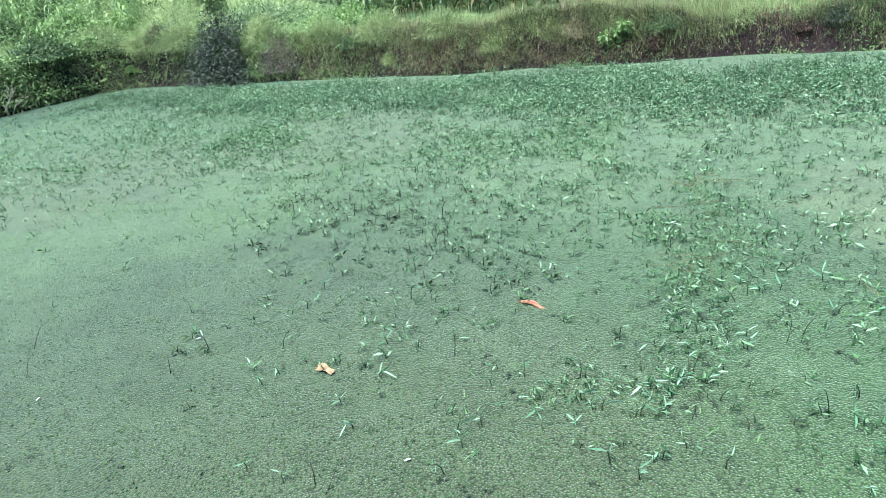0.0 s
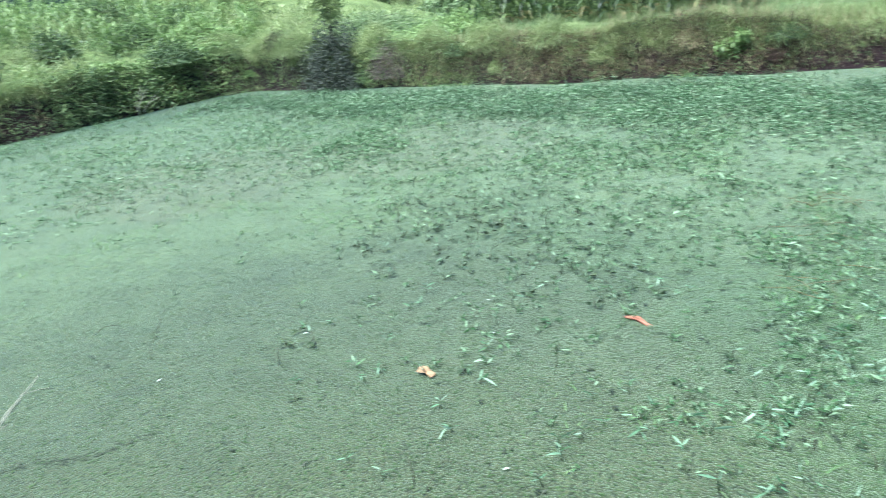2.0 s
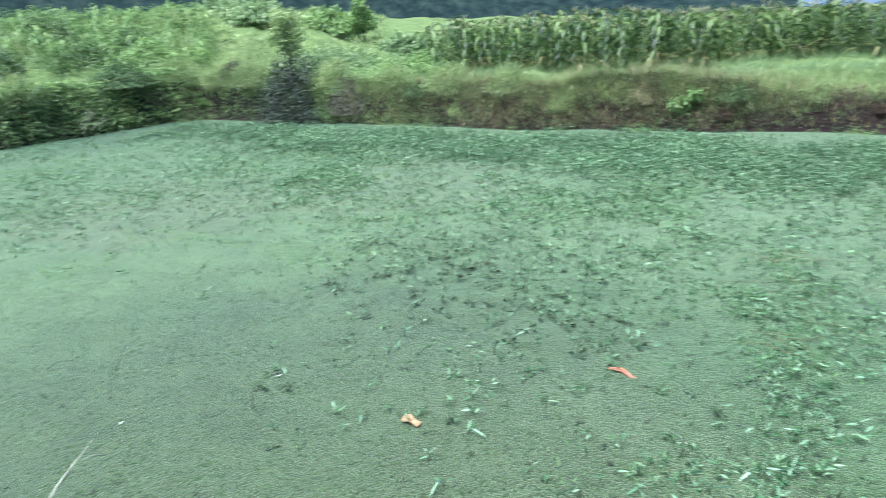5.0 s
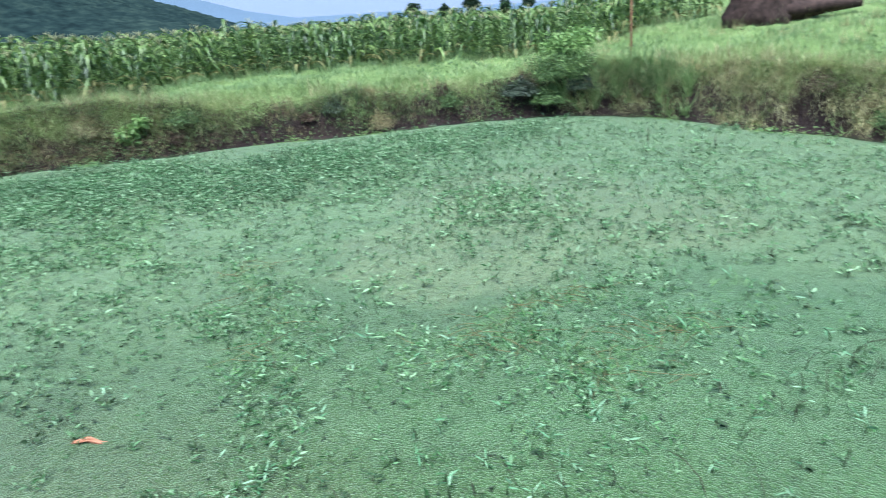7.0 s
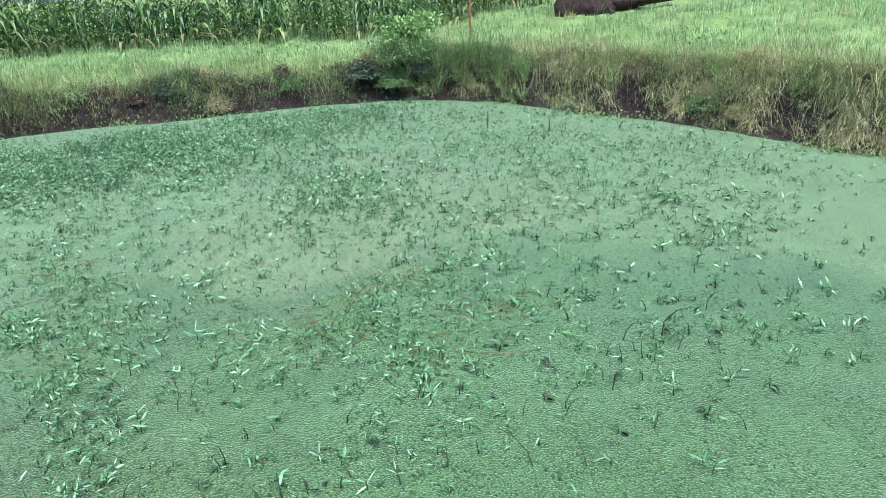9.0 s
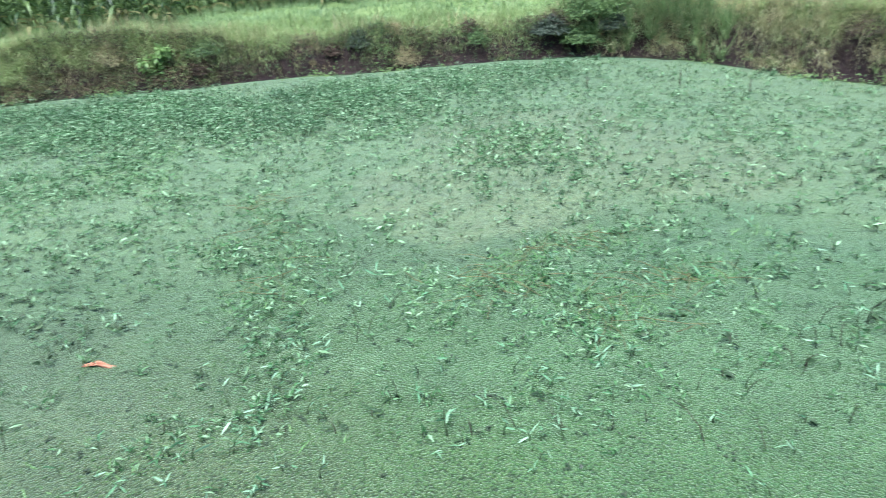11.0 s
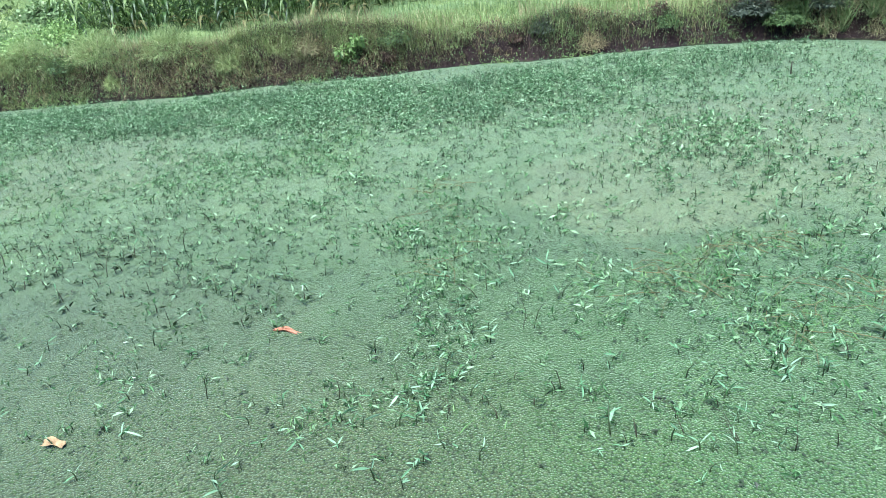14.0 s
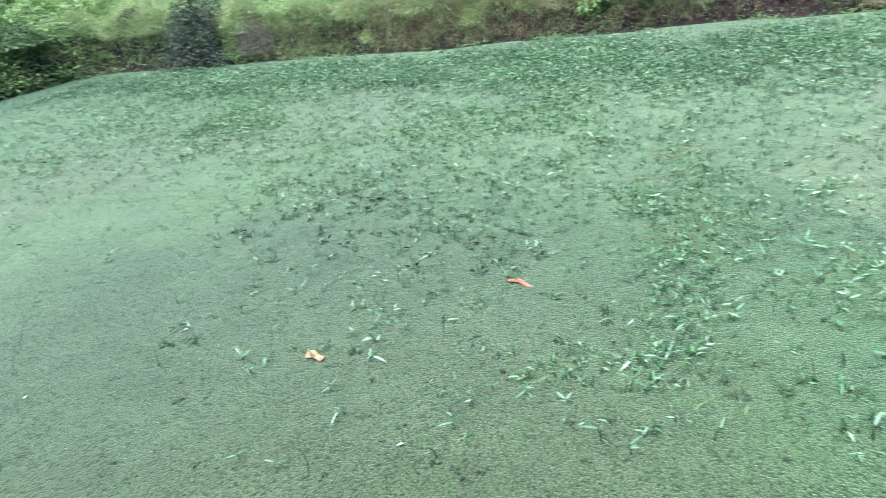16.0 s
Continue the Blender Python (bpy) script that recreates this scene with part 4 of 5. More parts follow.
v, f = rough_log([(0.3, -0.26, 0.20), (0.7, -0.6, 0.24), (1.2, -1.0, 0.26), (1.75, -1.5, 0.30)], [0.34, 0.25, 0.18, 0.10], 5.0, 14)
part("fallen_log", smooth(np_mesh("fallen_log", v, f, M_STUMP)), stump, "dark fallen log")
pole = thing("thin_pole", (11.1, 12.8, land(11.1, 12.8)[2]), "thin reddish wooden pole standing on the bank", "pole")
v, f = tube_arrays([(0, 0, -0.25), (0.02, 0.0, 0.5), (0.01, 0.01, 1.6)], [0.024, 0.022, 0.017], 7)
part("shaft", np_mesh("shaft", v, f, M_RUSTY), pole)

gen = np.random.default_rng(31)


def twig_arrays(length, gen, forks=4, thick=0.008):
    main = [(0, 0, 0.0), (length * 0.35, gen.uniform(-0.06, 0.06) * length, length * 0.16), (length * 0.7, gen.uniform(-0.1, 0.1) * length, length * 0.12), (length, 0, length * 0.05)]
    out = [tube_arrays(main, [thick, thick * 0.8, thick * 0.6, thick * 0.3], 5)]
    for k in range(forks):
        t = gen.uniform(0.25, 0.85)
        b = np.array([length * t, 0, length * 0.12])
        e = b + np.array([0.22, gen.choice([-1, 1]) * 0.18, gen.uniform(0.0, 0.16)]) * length
        out.append(tube_arrays([b, (b + e) / 2 + [0, 0, 0.02 * length], e], [thick * 0.55, thick * 0.45, thick * 0.2], 4))
    return out


def lying(name, at, rz, arrays, mat, label, category, piece="wood", ry=0.0):
    ob = thing(name, at, label, category)
    ob.matrix_world = pose(at[0], at[1], at[2], 0, ry, rz)
    main = part(piece, np_mesh(piece, *arrays[0], mat), ob)
    for fork in arrays[1:]:
        part("side_twig", np_mesh("side_twig", *fork, mat), main)
    return ob


for x, y, rz, ln, lift in ((-13.55, 14.2, 140, 0.8, -42), (-13.5, 14.1, 70, 0.75, -55), (-13.5, 14.25, 20, 0.7, -35)):
    lying("dead_branch", (x, y, 0.0), rz, twig_arrays(ln, gen, 12, 0.009), M_PALE, "bleached dead branch leaning from the bank into the pond", "branch", "limb", lift)


# ---------------------------------------------------------------- floating cover near the camera
gen = np.random.default_rng(41)
n = 64000
fx = gen.uniform(-7.5, 8.0, n)
fy = 0.5 + 9.0 * gen.random(n) ** 1.15
ok = (outward(fx, fy) < 0.0) & (gen.random(n) > step01(5.0, 9.5, fy)) & (gen.random(n) > step01(4.5, 8.0, np.abs(fx - 0.3)))
fx, fy = fx[ok], fy[ok]
p = np.stack([fx, fy, 0.010 * fbm(fx, fy, 2.6, 2.0) + gen.uniform(0.0, 0.004, len(fx))], 1)
d = np.stack([gen.normal(size=len(fx)), gen.normal(size=len(fx)), gen.uniform(-0.1, 0.5, len(fx))], 1)
v, f = leaf_arrays(p, d, np.tile([0, 0, 1.0], (len(p), 1)), gen.uniform(0.012, 0.021, len(p)), gen.uniform(0.009, 0.015, len(p)), 0.15, 0.3)
tagged(new("duckweed", np_mesh("duckweed", v, f, M_FROND)), "tiny crowded fronds of pale green duckweed", "duckweed", kind="stuff")


# ---------------------------------------------------------------- water plants
def sprig_parts(gen, tall, leaves, size, bend=0.7):
    """A thin stem that rises from the water with spreading pointed leaves: stem arrays and a list of leaf arrays."""
    a = gen.uniform(0, math.tau)
    lean = np.array([math.cos(a), math.sin(a), 0]) * tall * gen.uniform(0.2, 1.0) * bend
    pts = [np.array([0, 0, -0.03]), lean * 0.2 + [0, 0, tall * 0.45], lean * 0.6 + [0, 0, tall * 0.85], lean * 1.1 + [0, 0, tall]]
    stem = tube_arrays(pts, np.array([0.0030, 0.0026, 0.0020, 0.0013]), 5)
    out = []
    for k in range(leaves):
        f = 0.3 + 0.7 * (k + 1) / leaves
        q = np.array([np.interp(f, [0, 0.45, 0.85, 1], [p[i] if i < 2 else max(p[i], 0) for p in pts]) for i in range(3)])
        b = a + k * 2.4 + gen.uniform(-0.6, 0.6)
        d = np.array([math.cos(b), math.sin(b), gen.uniform(-0.3, 1.0)])
        s = size * gen.uniform(0.6, 1.2)
        up = np.array([gen.normal() * 0.8, gen.normal() * 0.8, 0.8])
        out.append(blade_leaf(q, unit(d), up, s, s * gen.uniform(0.12, 0.19), gen.uniform(0.0, 0.35)))
    return stem, out


def blade_leaf(q, d, up, length, width, droop):
    """A pointed leaf with four cross ribs, folded along the midrib."""
    side = unit(np.cross(d, up))
    nrm = np.cross(side, d)
    v = []
    for t, w in ((0, 0.12), (0.25, 0.85), (0.55, 1.0), (0.8, 0.6), (1.0, 0.03)):
        c = q + d * length * t - nrm * length * droop * t * t
        v += [c - side * width * w / 2 + nrm * width * w * 0.2, c, c + side * width * w / 2 + nrm * width * w * 0.2]
    f = []
    for i in range(4):
        a = i * 3
        f += [(a, a + 1, a + 4), (a, a + 4, a + 3), (a + 1, a + 2, a + 5), (a + 1, a + 5, a + 4)]
    return np.array(v), np.array(f)


gen = np.random.default_rng(51)
SPRIGS = []
for k in range(16):
    tall = gen.uniform(0.03, 0.095)
    ob = thing("water_sprig", (0, 0, -50), "slender water plant with pale pointed leaves in duckweed", "water plant", "water plants")
    stem, leaves = sprig_parts(gen, tall, int(gen.integers(2, 6)), gen.uniform(0.048, 0.075))
    part("stem", np_mesh("stem", *stem, M_AQUA_STEM), ob)
    for v, f in leaves:
        v[:, 2] = np.maximum(v[:, 2], 0.008)
        part("leaf", np_mesh("leaf", v, f, M_AQUA_ONE), ob)
    SPRIGS.append(ob)
STUBS = []
for k in range(9):
    ob = thing("rotting_stub", (0, 0, -50), "short dark stem with rotting leaves round its foot", "water plant", "rotting stubs")
    tall = gen.uniform(0.03, 0.10)
    stem, leaves = sprig_parts(gen, tall, 1 + k % 2, 0.06)
    part("stem", np_mesh("stem", *stem, M_STICK), ob)
    for v, f in leaves:
        part("leaf", np_mesh("leaf", v, f, M_AQUA_ONE), ob, "pale green leaf")
    for j in range(int(gen.integers(3, 6))):
        b = gen.uniform(0, math.tau)
        v, f = blade_leaf(np.array([0.015 * math.cos(b), 0.015 * math.sin(b), gen.uniform(0.012, 0.025)]), unit(np.array([math.cos(b + 0.6), math.sin(b + 0.6), gen.uniform(0.0, 0.9)])), np.array([gen.normal() * 0.6, gen.normal() * 0.6, 1.0]), gen.uniform(0.025, 0.05), gen.uniform(0.012, 0.022), 0.5)
        v[:, 2] = np.maximum(v[:, 2], 0.006)
        part("rotten_leaf", np_mesh("rotten_leaf", v, f, M_ROT_ONE), ob, "dark rotten leaf")
    STUBS.append(ob)
BARE = []
for k in range(7):
    ob = thing("bare_stem", (0, 0, -50), "thin dark bent leafless stem standing in duckweed", "water plant", "bare stems")
    stem, leaves = sprig_parts(gen, gen.uniform(0.07, 0.15), 1, 0.05, 1.2)
    part("stem", np_mesh("stem", *stem, M_STICK), ob)
    if k % 2:
        part("leaf", np_mesh("leaf", *leaves[0], M_AQUA_ONE), ob, "pale green leaf")
    BARE.append(ob)


def lay_out(protos, spots, gen, s0=0.8, s1=1.25, tilt=10, used=set()):
    for x, y in spots:
        if float(outward(np.array(x), np.array(y))) > -0.1:
            continue
        k = int(gen.integers(len(protos)))
        s = gen.uniform(s0, s1)
        m = pose(x, y, 0, gen.uniform(-tilt, tilt), gen.uniform(-tilt, tilt), gen.uniform(0, 360)) @ Matrix.Diagonal((s, s, s, 1))
        if protos[k].name in used:
            copy_thing(protos[k], m)
        else:
            used.add(protos[k].name)
            protos[k].matrix_world = m


def spread(gen, x, y, rx, ry, n):
    return [(x + rx * gen.normal() * 0.6, y + ry * gen.normal() * 0.6) for k in range(n)]


# clumps within a few metres of the near bank: middle, spread, number of plants
NEAR = [(1.05, 5.80, 0.22, 0.20, 9), (1.50, 5.45, 0.25, 0.20, 9), (1.25, 4.80, 0.25, 0.25, 9), (1.12, 4.20, 0.14, 0.30, 22), (0.95, 3.65, 0.12, 0.22, 14),
        (0.80, 3.40, 0.20, 0.12, 6), (1.80, 4.80, 0.40, 0.25, 10), (2.30, 4.30, 0.35, 0.25, 12), (3.00, 4.00, 0.55, 0.35, 18), (3.60, 4.50, 0.45, 0.30, 14),
        (3.00, 3.35, 0.35, 0.25, 12), (3.90, 3.70, 0.40, 0.30, 12), (0.30, 3.30, 0.40, 0.18, 11), (0.85, 2.90, 0.25, 0.15, 6), (0.10, 4.90, 0.35, 0.20, 8),
        (2.10, 2.75, 0.35, 0.30, 8), (2.70, 2.60, 0.40, 0.30, 7), (3.60, 2.30, 0.60, 0.40, 9), (4.60, 2.60, 0.50, 0.50, 10), (-1.30, 3.60, 0.60, 0.40, 8)]
gen = np.random.default_rng(52)
for x, y, rx, ry, n in NEAR:
    lay_out(SPRIGS, spread(gen, x, y, rx * 1.25, ry * 1.25, round(0.75 * n)), gen)

# plants that stand alone
SINGLE = [(-0.98, 3.19), (-0.96, 3.57), (-0.84, 3.48), (-2.00, 3.27), (-1.29, 2.62), (-1.05, 2.54), (-1.63, 4.46), (-1.67, 4.35), (-1.62, 3.79), (-0.90, 3.87), (-0.91, 4.52), (-0.94, 4.22), (-0.71, 4.47), (-1.66, 4.68), (-0.84, 2.99), (-0.60, 4.26), (-0.55, 5.16), (-0.14, 3.42), (-0.05, 3.20), (0.02, 3.28), (0.04, 3.51), (-0.14, 3.05), (-0.26, 2.98), (-0.21, 2.87), (-0.26, 2.67), (0.37, 3.31), (0.43, 3.24), (0.48, 3.22), (0.35, 3.09), (0.54, 3.44), (0.52, 2.81), (0.67, 3.18), (0.76, 3.17), (0.71, 3.39), (0.83, 3.40), (0.92, 3.45), (0.98, 3.62), (0.70, 3.61), (0.88, 2.94), (0.76, 2.86), (0.65, 2.71), (1.31, 3.87), (1.17, 3.24), (1.70, 3.20), (1.91, 4.31), (1.53, 4.59)]
lay_out(SPRIGS, SINGLE, gen, 1.0, 1.35, 8)
SINGLE_EAST = [(2.77, 2.75), (2.96, 2.33), (3.32, 2.48), (3.92, 2.16), (3.48, 1.68), (3.46, 1.61), (4.75, 2.99), (5.03, 3.47), (2.80, 3.18), (2.77, 3.04), (3.00, 3.03), (2.35, 3.08), (3.98, 2.73), (4.19, 2.66), (4.51, 3.41), (4.15, 3.05), (6.53, 3.46), (6.19, 3.77), (7.50, 3.58), (8.07, 3.99), (8.07, 3.70), (5.04, 4.20), (5.09, 3.98), (5.64, 3.18), (3.48, 3.23), (4.01, 3.63)]
lay_out(SPRIGS, SINGLE_EAST, gen, 1.1, 1.5, 8)
SINGLE_SOUTH = [(1.91, 3.38), (1.71, 3.17), (1.74, 2.95), (1.70, 2.83), (1.73, 2.71), (2.26, 3.18), (2.33, 3.09), (2.39, 2.97), (2.36, 2.66), (2.41, 2.54), (1.96, 2.71), (2.06, 2.61), (2.77, 3.06), (3.17, 3.10), (2.95, 3.00), (2.80, 2.86), (2.52, 2.56), (1.41, 4.72), (1.52, 4.63), (1.72, 4.42), (1.90, 4.31), (2.13, 4.28), (2.24, 3.99), (2.31, 3.92), (2.78, 3.58), (2.83, 3.43), (2.87, 3.29), (2.91, 3.24), (2.51, 3.94)]
lay_out(SPRIGS, SINGLE_SOUTH, gen, 1.05, 1.45, 8)
STUB_AT = [(-1.90, 3.09), (-2.06, 4.50), (-2.38, 3.90), (-2.16, 3.76), (-2.37, 3.71), (-2.31, 3.71), (-2.10, 4.91), (-2.89, 5.51), (-2.70, 5.54), (-2.61, 5.51), (-2.42, 5.49), (-1.34, 5.39), (-1.54, 5.18), (-1.44, 5.11), (1.19, 3.11), (1.55, 3.25), (-1.73, 5.29), (-2.31, 5.93), (-2.10, 5.84), (-1.80, 5.81), (-1.56, 5.94), (-1.36, 5.85), (-1.23, 5.77), (-1.14, 5.83), (-2.37, 5.86), (-0.64, 5.40), (-0.45, 5.10), (-0.30, 5.21), (-0.06, 5.30), (-0.74, 4.90), (-0.83, 4.71), (3.30, 2.62), (3.79, 2.51), (3.92, 2.39), (3.90, 1.92), (4.30, 2.57), (5.34, 2.60), (3.18, 3.11), (3.57, 2.86), (4.80, 2.42), (4.44, 1.85), (5.67, 4.23), (5.66, 5.44), (5.18, 4.67), (3.37, 2.13), (4.58, 2.70)]
lay_out(STUBS, STUB_AT + spread(gen, -1.8, 6.2, 0.9, 0.6, 26) + spread(gen, -0.6, 5.4, 0.8, 0.5, 14) + spread(gen, 2.0, 3.2, 1.6, 0.7, 12) + spread(gen, 4.6, 3.2, 1.6, 1.0, 14), gen, 0.85, 1.3)
BARE_AT = [(-2.27, 3.46), (-0.88, 2.54), (0.36, 3.52), (0.93, 3.18), (1.58, 3.24), (1.65, 4.05), (1.60, 4.10), (1.54, 3.96), (1.35, 4.47), (1.43, 4.56), (0.89, 4.25), (1.70, 5.35), (-0.42, 3.74), (-2.28, 5.85), (1.16, 4.83), (2.47, 2.50), (2.82, 2.21), (3.08, 2.58), (3.27, 2.43), (3.94, 1.70), (3.75, 2.55), (4.14, 2.56), (4.50, 2.69), (5.09, 2.72), (4.26, 3.42), (4.37, 3.66), (3.56, 2.03)]
lay_out(BARE, BARE_AT + spread(gen, -1.9, 6.4, 0.8, 0.6, 14) + spread(gen, 3.6, 2.5, 1.4, 0.9, 8), gen, 0.75, 1.3, 16)

# the same plants farther out, past counting
def aqua_proto(gen, tall, k, size, rotten):
    """Dark parts (stem, rotten leaves at its foot) and spreading leaves of one small plant."""
    a = gen.uniform(0, math.tau)
    top = np.array([math.cos(a), math.sin(a), 0]) * tall * gen.uniform(0.1, 0.7) + [0, 0, tall]
    t = gen.uniform(0.3, 1.05, (k, 1))
    q = top * t + gen.normal(size=(k, 3)) * [0.02, 0.02, 0.008]
    q[:, 2] = np.maximum(q[:, 2], 0.014)
    d = gen.normal(size=(k, 3)) * [1, 1, 0.6] + [0, 0, 0.3]
    ln = size * gen.uniform(0.6, 1.25, k)
    leaves = leaf_arrays(q, d, gen.normal(size=(k, 3)) * 0.6 + [0, 0, 0.9], ln, ln * gen.uniform(0.2, 0.32, k), 0.25, 0.15)
    dark = [tube_arrays([(0, 0, -0.02), tuple(top * [0.3, 0.3, 0.55]), tuple(top)], [0.003, 0.0025, 0.0017], 3)]
    if rotten:
        b = gen.uniform(0, math.tau, rotten)
        d = np.stack([np.cos(b), np.sin(b), gen.uniform(0, 0.8, rotten)], 1)
        dark.append(leaf_arrays(d * [0.012, 0.012, 0.0] + [0, 0, 0.012], d, gen.normal(size=(rotten, 3)) * 0.5 + [0, 0, 1.0], size * gen.uniform(0.4, 0.75, rotten), size * gen.uniform(0.18, 0.3, rotten)))
    return joined(*dark), leaves


AQUA = [aqua_proto(gen, gen.uniform(0.02, 0.075), int(gen.integers(4, 8)), 0.05, 1) for k in range(24)]
AQUA_BELT = [aqua_proto(gen, gen.uniform(0.04, 0.13), int(gen.integers(9, 14)), 0.050, 3) for k in range(24)]
AQUA_STUB = [aqua_proto(gen, gen.uniform(0.02, 0.08), int(gen.integers(4, 8)), 0.05, 2) for k in range(24)]
AQUA_SPRAY = [aqua_proto(gen, gen.uniform(0.02, 0.07), int(gen.integers(4, 8)), 0.055, 0) for k in range(24)]


AQUA_DARK = [aqua_proto(gen, gen.uniform(0.03, 0.11), int(gen.integers(2, 5)), 0.05, 6) for k in range(24)]
AQUA_TINY = [aqua_proto(gen, gen.uniform(0.012, 0.045), int(gen.integers(2, 5)), 0.036, 2) for k in range(24)]


def aqua_stuff(name, x, y, mat, label, gen, s0=0.8, s1=1.3, protos=None):
    ok = outward(x, y) < -0.15
    x, y = x[ok], y[ok]
    stems, leaves = [], []
    for k in range(len(x)):
        (sv, sf), (lv, lf) = (protos or AQUA)[gen.integers(24)]
        a, s = gen.uniform(0, math.tau), gen.uniform(s0, s1)
        o = np.array([x[k], y[k], 0.0])
        stems.append((turn_z(sv, a) * s + o, sf))
        leaves.append((turn_z(lv, a) * s + o, lf))
    v, f = joined(*leaves)
    tagged(new(name, np_mesh(name, v, f, mat)), label, "water plants", kind="stuff")
    v, f = joined(*stems)
    tagged(new(name + "_stems", np_mesh(name + "_stems", v, f, M_AQUA_STEM)), "dark stems of water plants in duckweed", "water plants", kind="stuff")


def belt(gen, n, x0, x1, low, high, thin):
    """Places between two lines over x, kept by a patchy chance."""
    x = gen.uniform(x0, x1, n)
    lo, hi = np.interp(x, *low), np.interp(x, *high)
    y = lo + (hi - lo) * gen.random(n)
    t = (y - lo) / (hi - lo) + 0.22 * fbm(x, y, 0.9, 6.0)
    keep = gen.random(n) < thin(x, y) * step01(-0.1, 0.45, t) * step01(1.1, 0.8, t)
    return x[keep], y[keep]


BELT_LOW = ([-11, -10, -5.3, -1.7, 0.2, 1.6, 3.4, 5.2, 7.0, 9.5], [14.2, 13.4, 11.2, 10.5, 9.4, 8.6, 8.4, 9.4, 10.6, 10.5])


def soft_belt(x, y):
    """How thick the belt stands: full in its middle, fading unevenly at its borders."""
    lo, hi = np.interp(x, *BELT_LOW), np.interp(x, *BELT_HIGH)
    edge = np.minimum(y - lo, 1.2 * (hi - y)) + 0.7 * fbm(x, y, 0.8, 6.6)
    return step01(-0.6, 2.6, edge) * (0.45 + 0.55 * step01(-0.5, 0.3, fbm(x, y, 1.5, 1.0)))


BELT_HIGH = ([-11, -9, -5.8, -2.9, 0.8, 5.2, 7.0, 9.5], [16.5, 16.3, 15.9, 15.3, 14.8, 14.2, 13.9, 13.0])
gen = np.random.default_rng(53)
x, y = belt(gen, 44000, -12, 9.5, (BELT_LOW[0], [v - 1.4 for v in BELT_LOW[1]]), BELT_HIGH, lambda x, y: soft_belt(x, y) * (1 - 0.7 * step01(2.5, 7.0, x)) * (1 - 0.55 * step01(-6.0, -9.5, x)))
aqua_stuff("dark_water_plants", x, y, M_AQUA_DARK, "dense belt of dark green water plants in duckweed", gen, 0.75, 1.3, AQUA_BELT)
x, y = belt(gen, 7600, -5.6, 6.4, ([-5.6, -2, 1, 6], [8.4, 7.0, 5.4, 5.0]), ([-5.6, -2, 1, 6], [11.6, 11.0, 9.6, 9.6]), lambda x, y: 0.14 + 0.86 * step01(-0.15, 0.55, fbm(x, y, 1.1, 4.0)))
aqua_stuff("scattered_water_plants", x, y, M_AQUA, "scattered green water plants in duckweed", gen, 0.8, 1.4, AQUA_STUB)
x, y = belt(gen, 2600, 4.0, 10.8, ([4, 10.8], [1.4, 2.0]), ([4, 10.8], [12.4, 11.0]), lambda x, y: 0.4 + 0.6 * step01(0.0, 0.8, fbm(x, y, 0.9, 7.0)))
aqua_stuff("sparse_water_plants", x, y, M_AQUA, "sparse water plants in patches on duckweed", gen, 1.0, 1.7, AQUA_STUB)
x = np.r_[gen.normal(-11.2, 1.1, 110), gen.normal(7.3, 0.35, 40), gen.normal(6.5, 0.35, 34), gen.normal(8.6, 0.3, 24), gen.normal(7.2, 0.7, 50), gen.normal(-1.9, 0.75, 120), gen.normal(-0.6, 0.6, 60)]
y = np.r_[gen.normal(5.3, 0.5, 110), gen.normal(4.75, 0.2, 40), gen.normal(3.5, 0.2, 34), gen.normal(10.6, 0.6, 24), gen.normal(3.9, 0.5, 50), gen.normal(6.5, 0.5, 120), gen.normal(5.4, 0.35, 60)]
aqua_stuff("water_plant_clumps", x, y, M_AQUA_DARK, "clumps of dark water plants in duckweed", gen, 0.8, 1.3, AQUA_DARK)
x, y = belt(gen, 7600, -15.2, -4.5, ([-15.2, -11, -4.5], [3.0, 3.0, 6.6]), ([-15.2, -13, -4.5], [9.5, 15.8, 14.0]), lambda x, y: 0.45 + 0.55 * step01(-0.1, 0.6, fbm(x, y, 0.8, 2.6)))
aqua_stuff("left_water_plants", x, y, M_AQUA, "scattered water plants near the leafy bank", gen, 0.85, 1.4)

gen = np.random.default_rng(58)
cl = [(1.05, 5.80, 0.35, 0.35, 26), (1.50, 5.45, 0.4, 0.35, 22), (1.2, 4.80, 0.35, 0.4, 26), (1.08, 4.20, 0.22, 0.4, 20), (0.93, 3.62, 0.2, 0.25, 12), (1.4, 6.4, 0.35, 0.5, 24), (2.2, 4.4, 0.6, 0.4, 26), (3.0, 4.05, 0.7, 0.35, 46), (3.7, 4.5, 0.6, 0.35, 36), (3.0, 3.4, 0.4, 0.25, 22), (4.0, 3.7, 0.5, 0.35, 24), (0.35, 3.3, 0.5, 0.3, 16), (2.6, 2.9, 0.9, 0.4, 24), (4.4, 2.5, 0.9, 0.6, 34), (-0.9, 4.4, 0.9, 0.6, 30)]
x = np.concatenate([gen.normal(c[0], c[2] * 0.65, 2 * c[4]) for c in cl])
y = np.concatenate([gen.normal(c[1], c[3] * 0.65, 2 * c[4]) for c in cl])
aqua_stuff("tangled_water_plants", x, y, M_AQUA, "tangled green water plants among taller sprigs", gen, 0.7, 1.1, AQUA_SPRAY)

n = 15000
x, y = gen.uniform(-8.0, 9.5, n), 3.0 + 10.5 * gen.random(n)
ok = gen.random(n) < step01(4.2, 7.0, y - 0.3 * np.abs(x - 1.0) * (x < 1.0) + 0.25 * np.clip(x - 2.0, 0, 5)) * (0.25 + 0.75 * step01(-0.4, 0.4, fbm(x, y, 1.3, 9.9)))
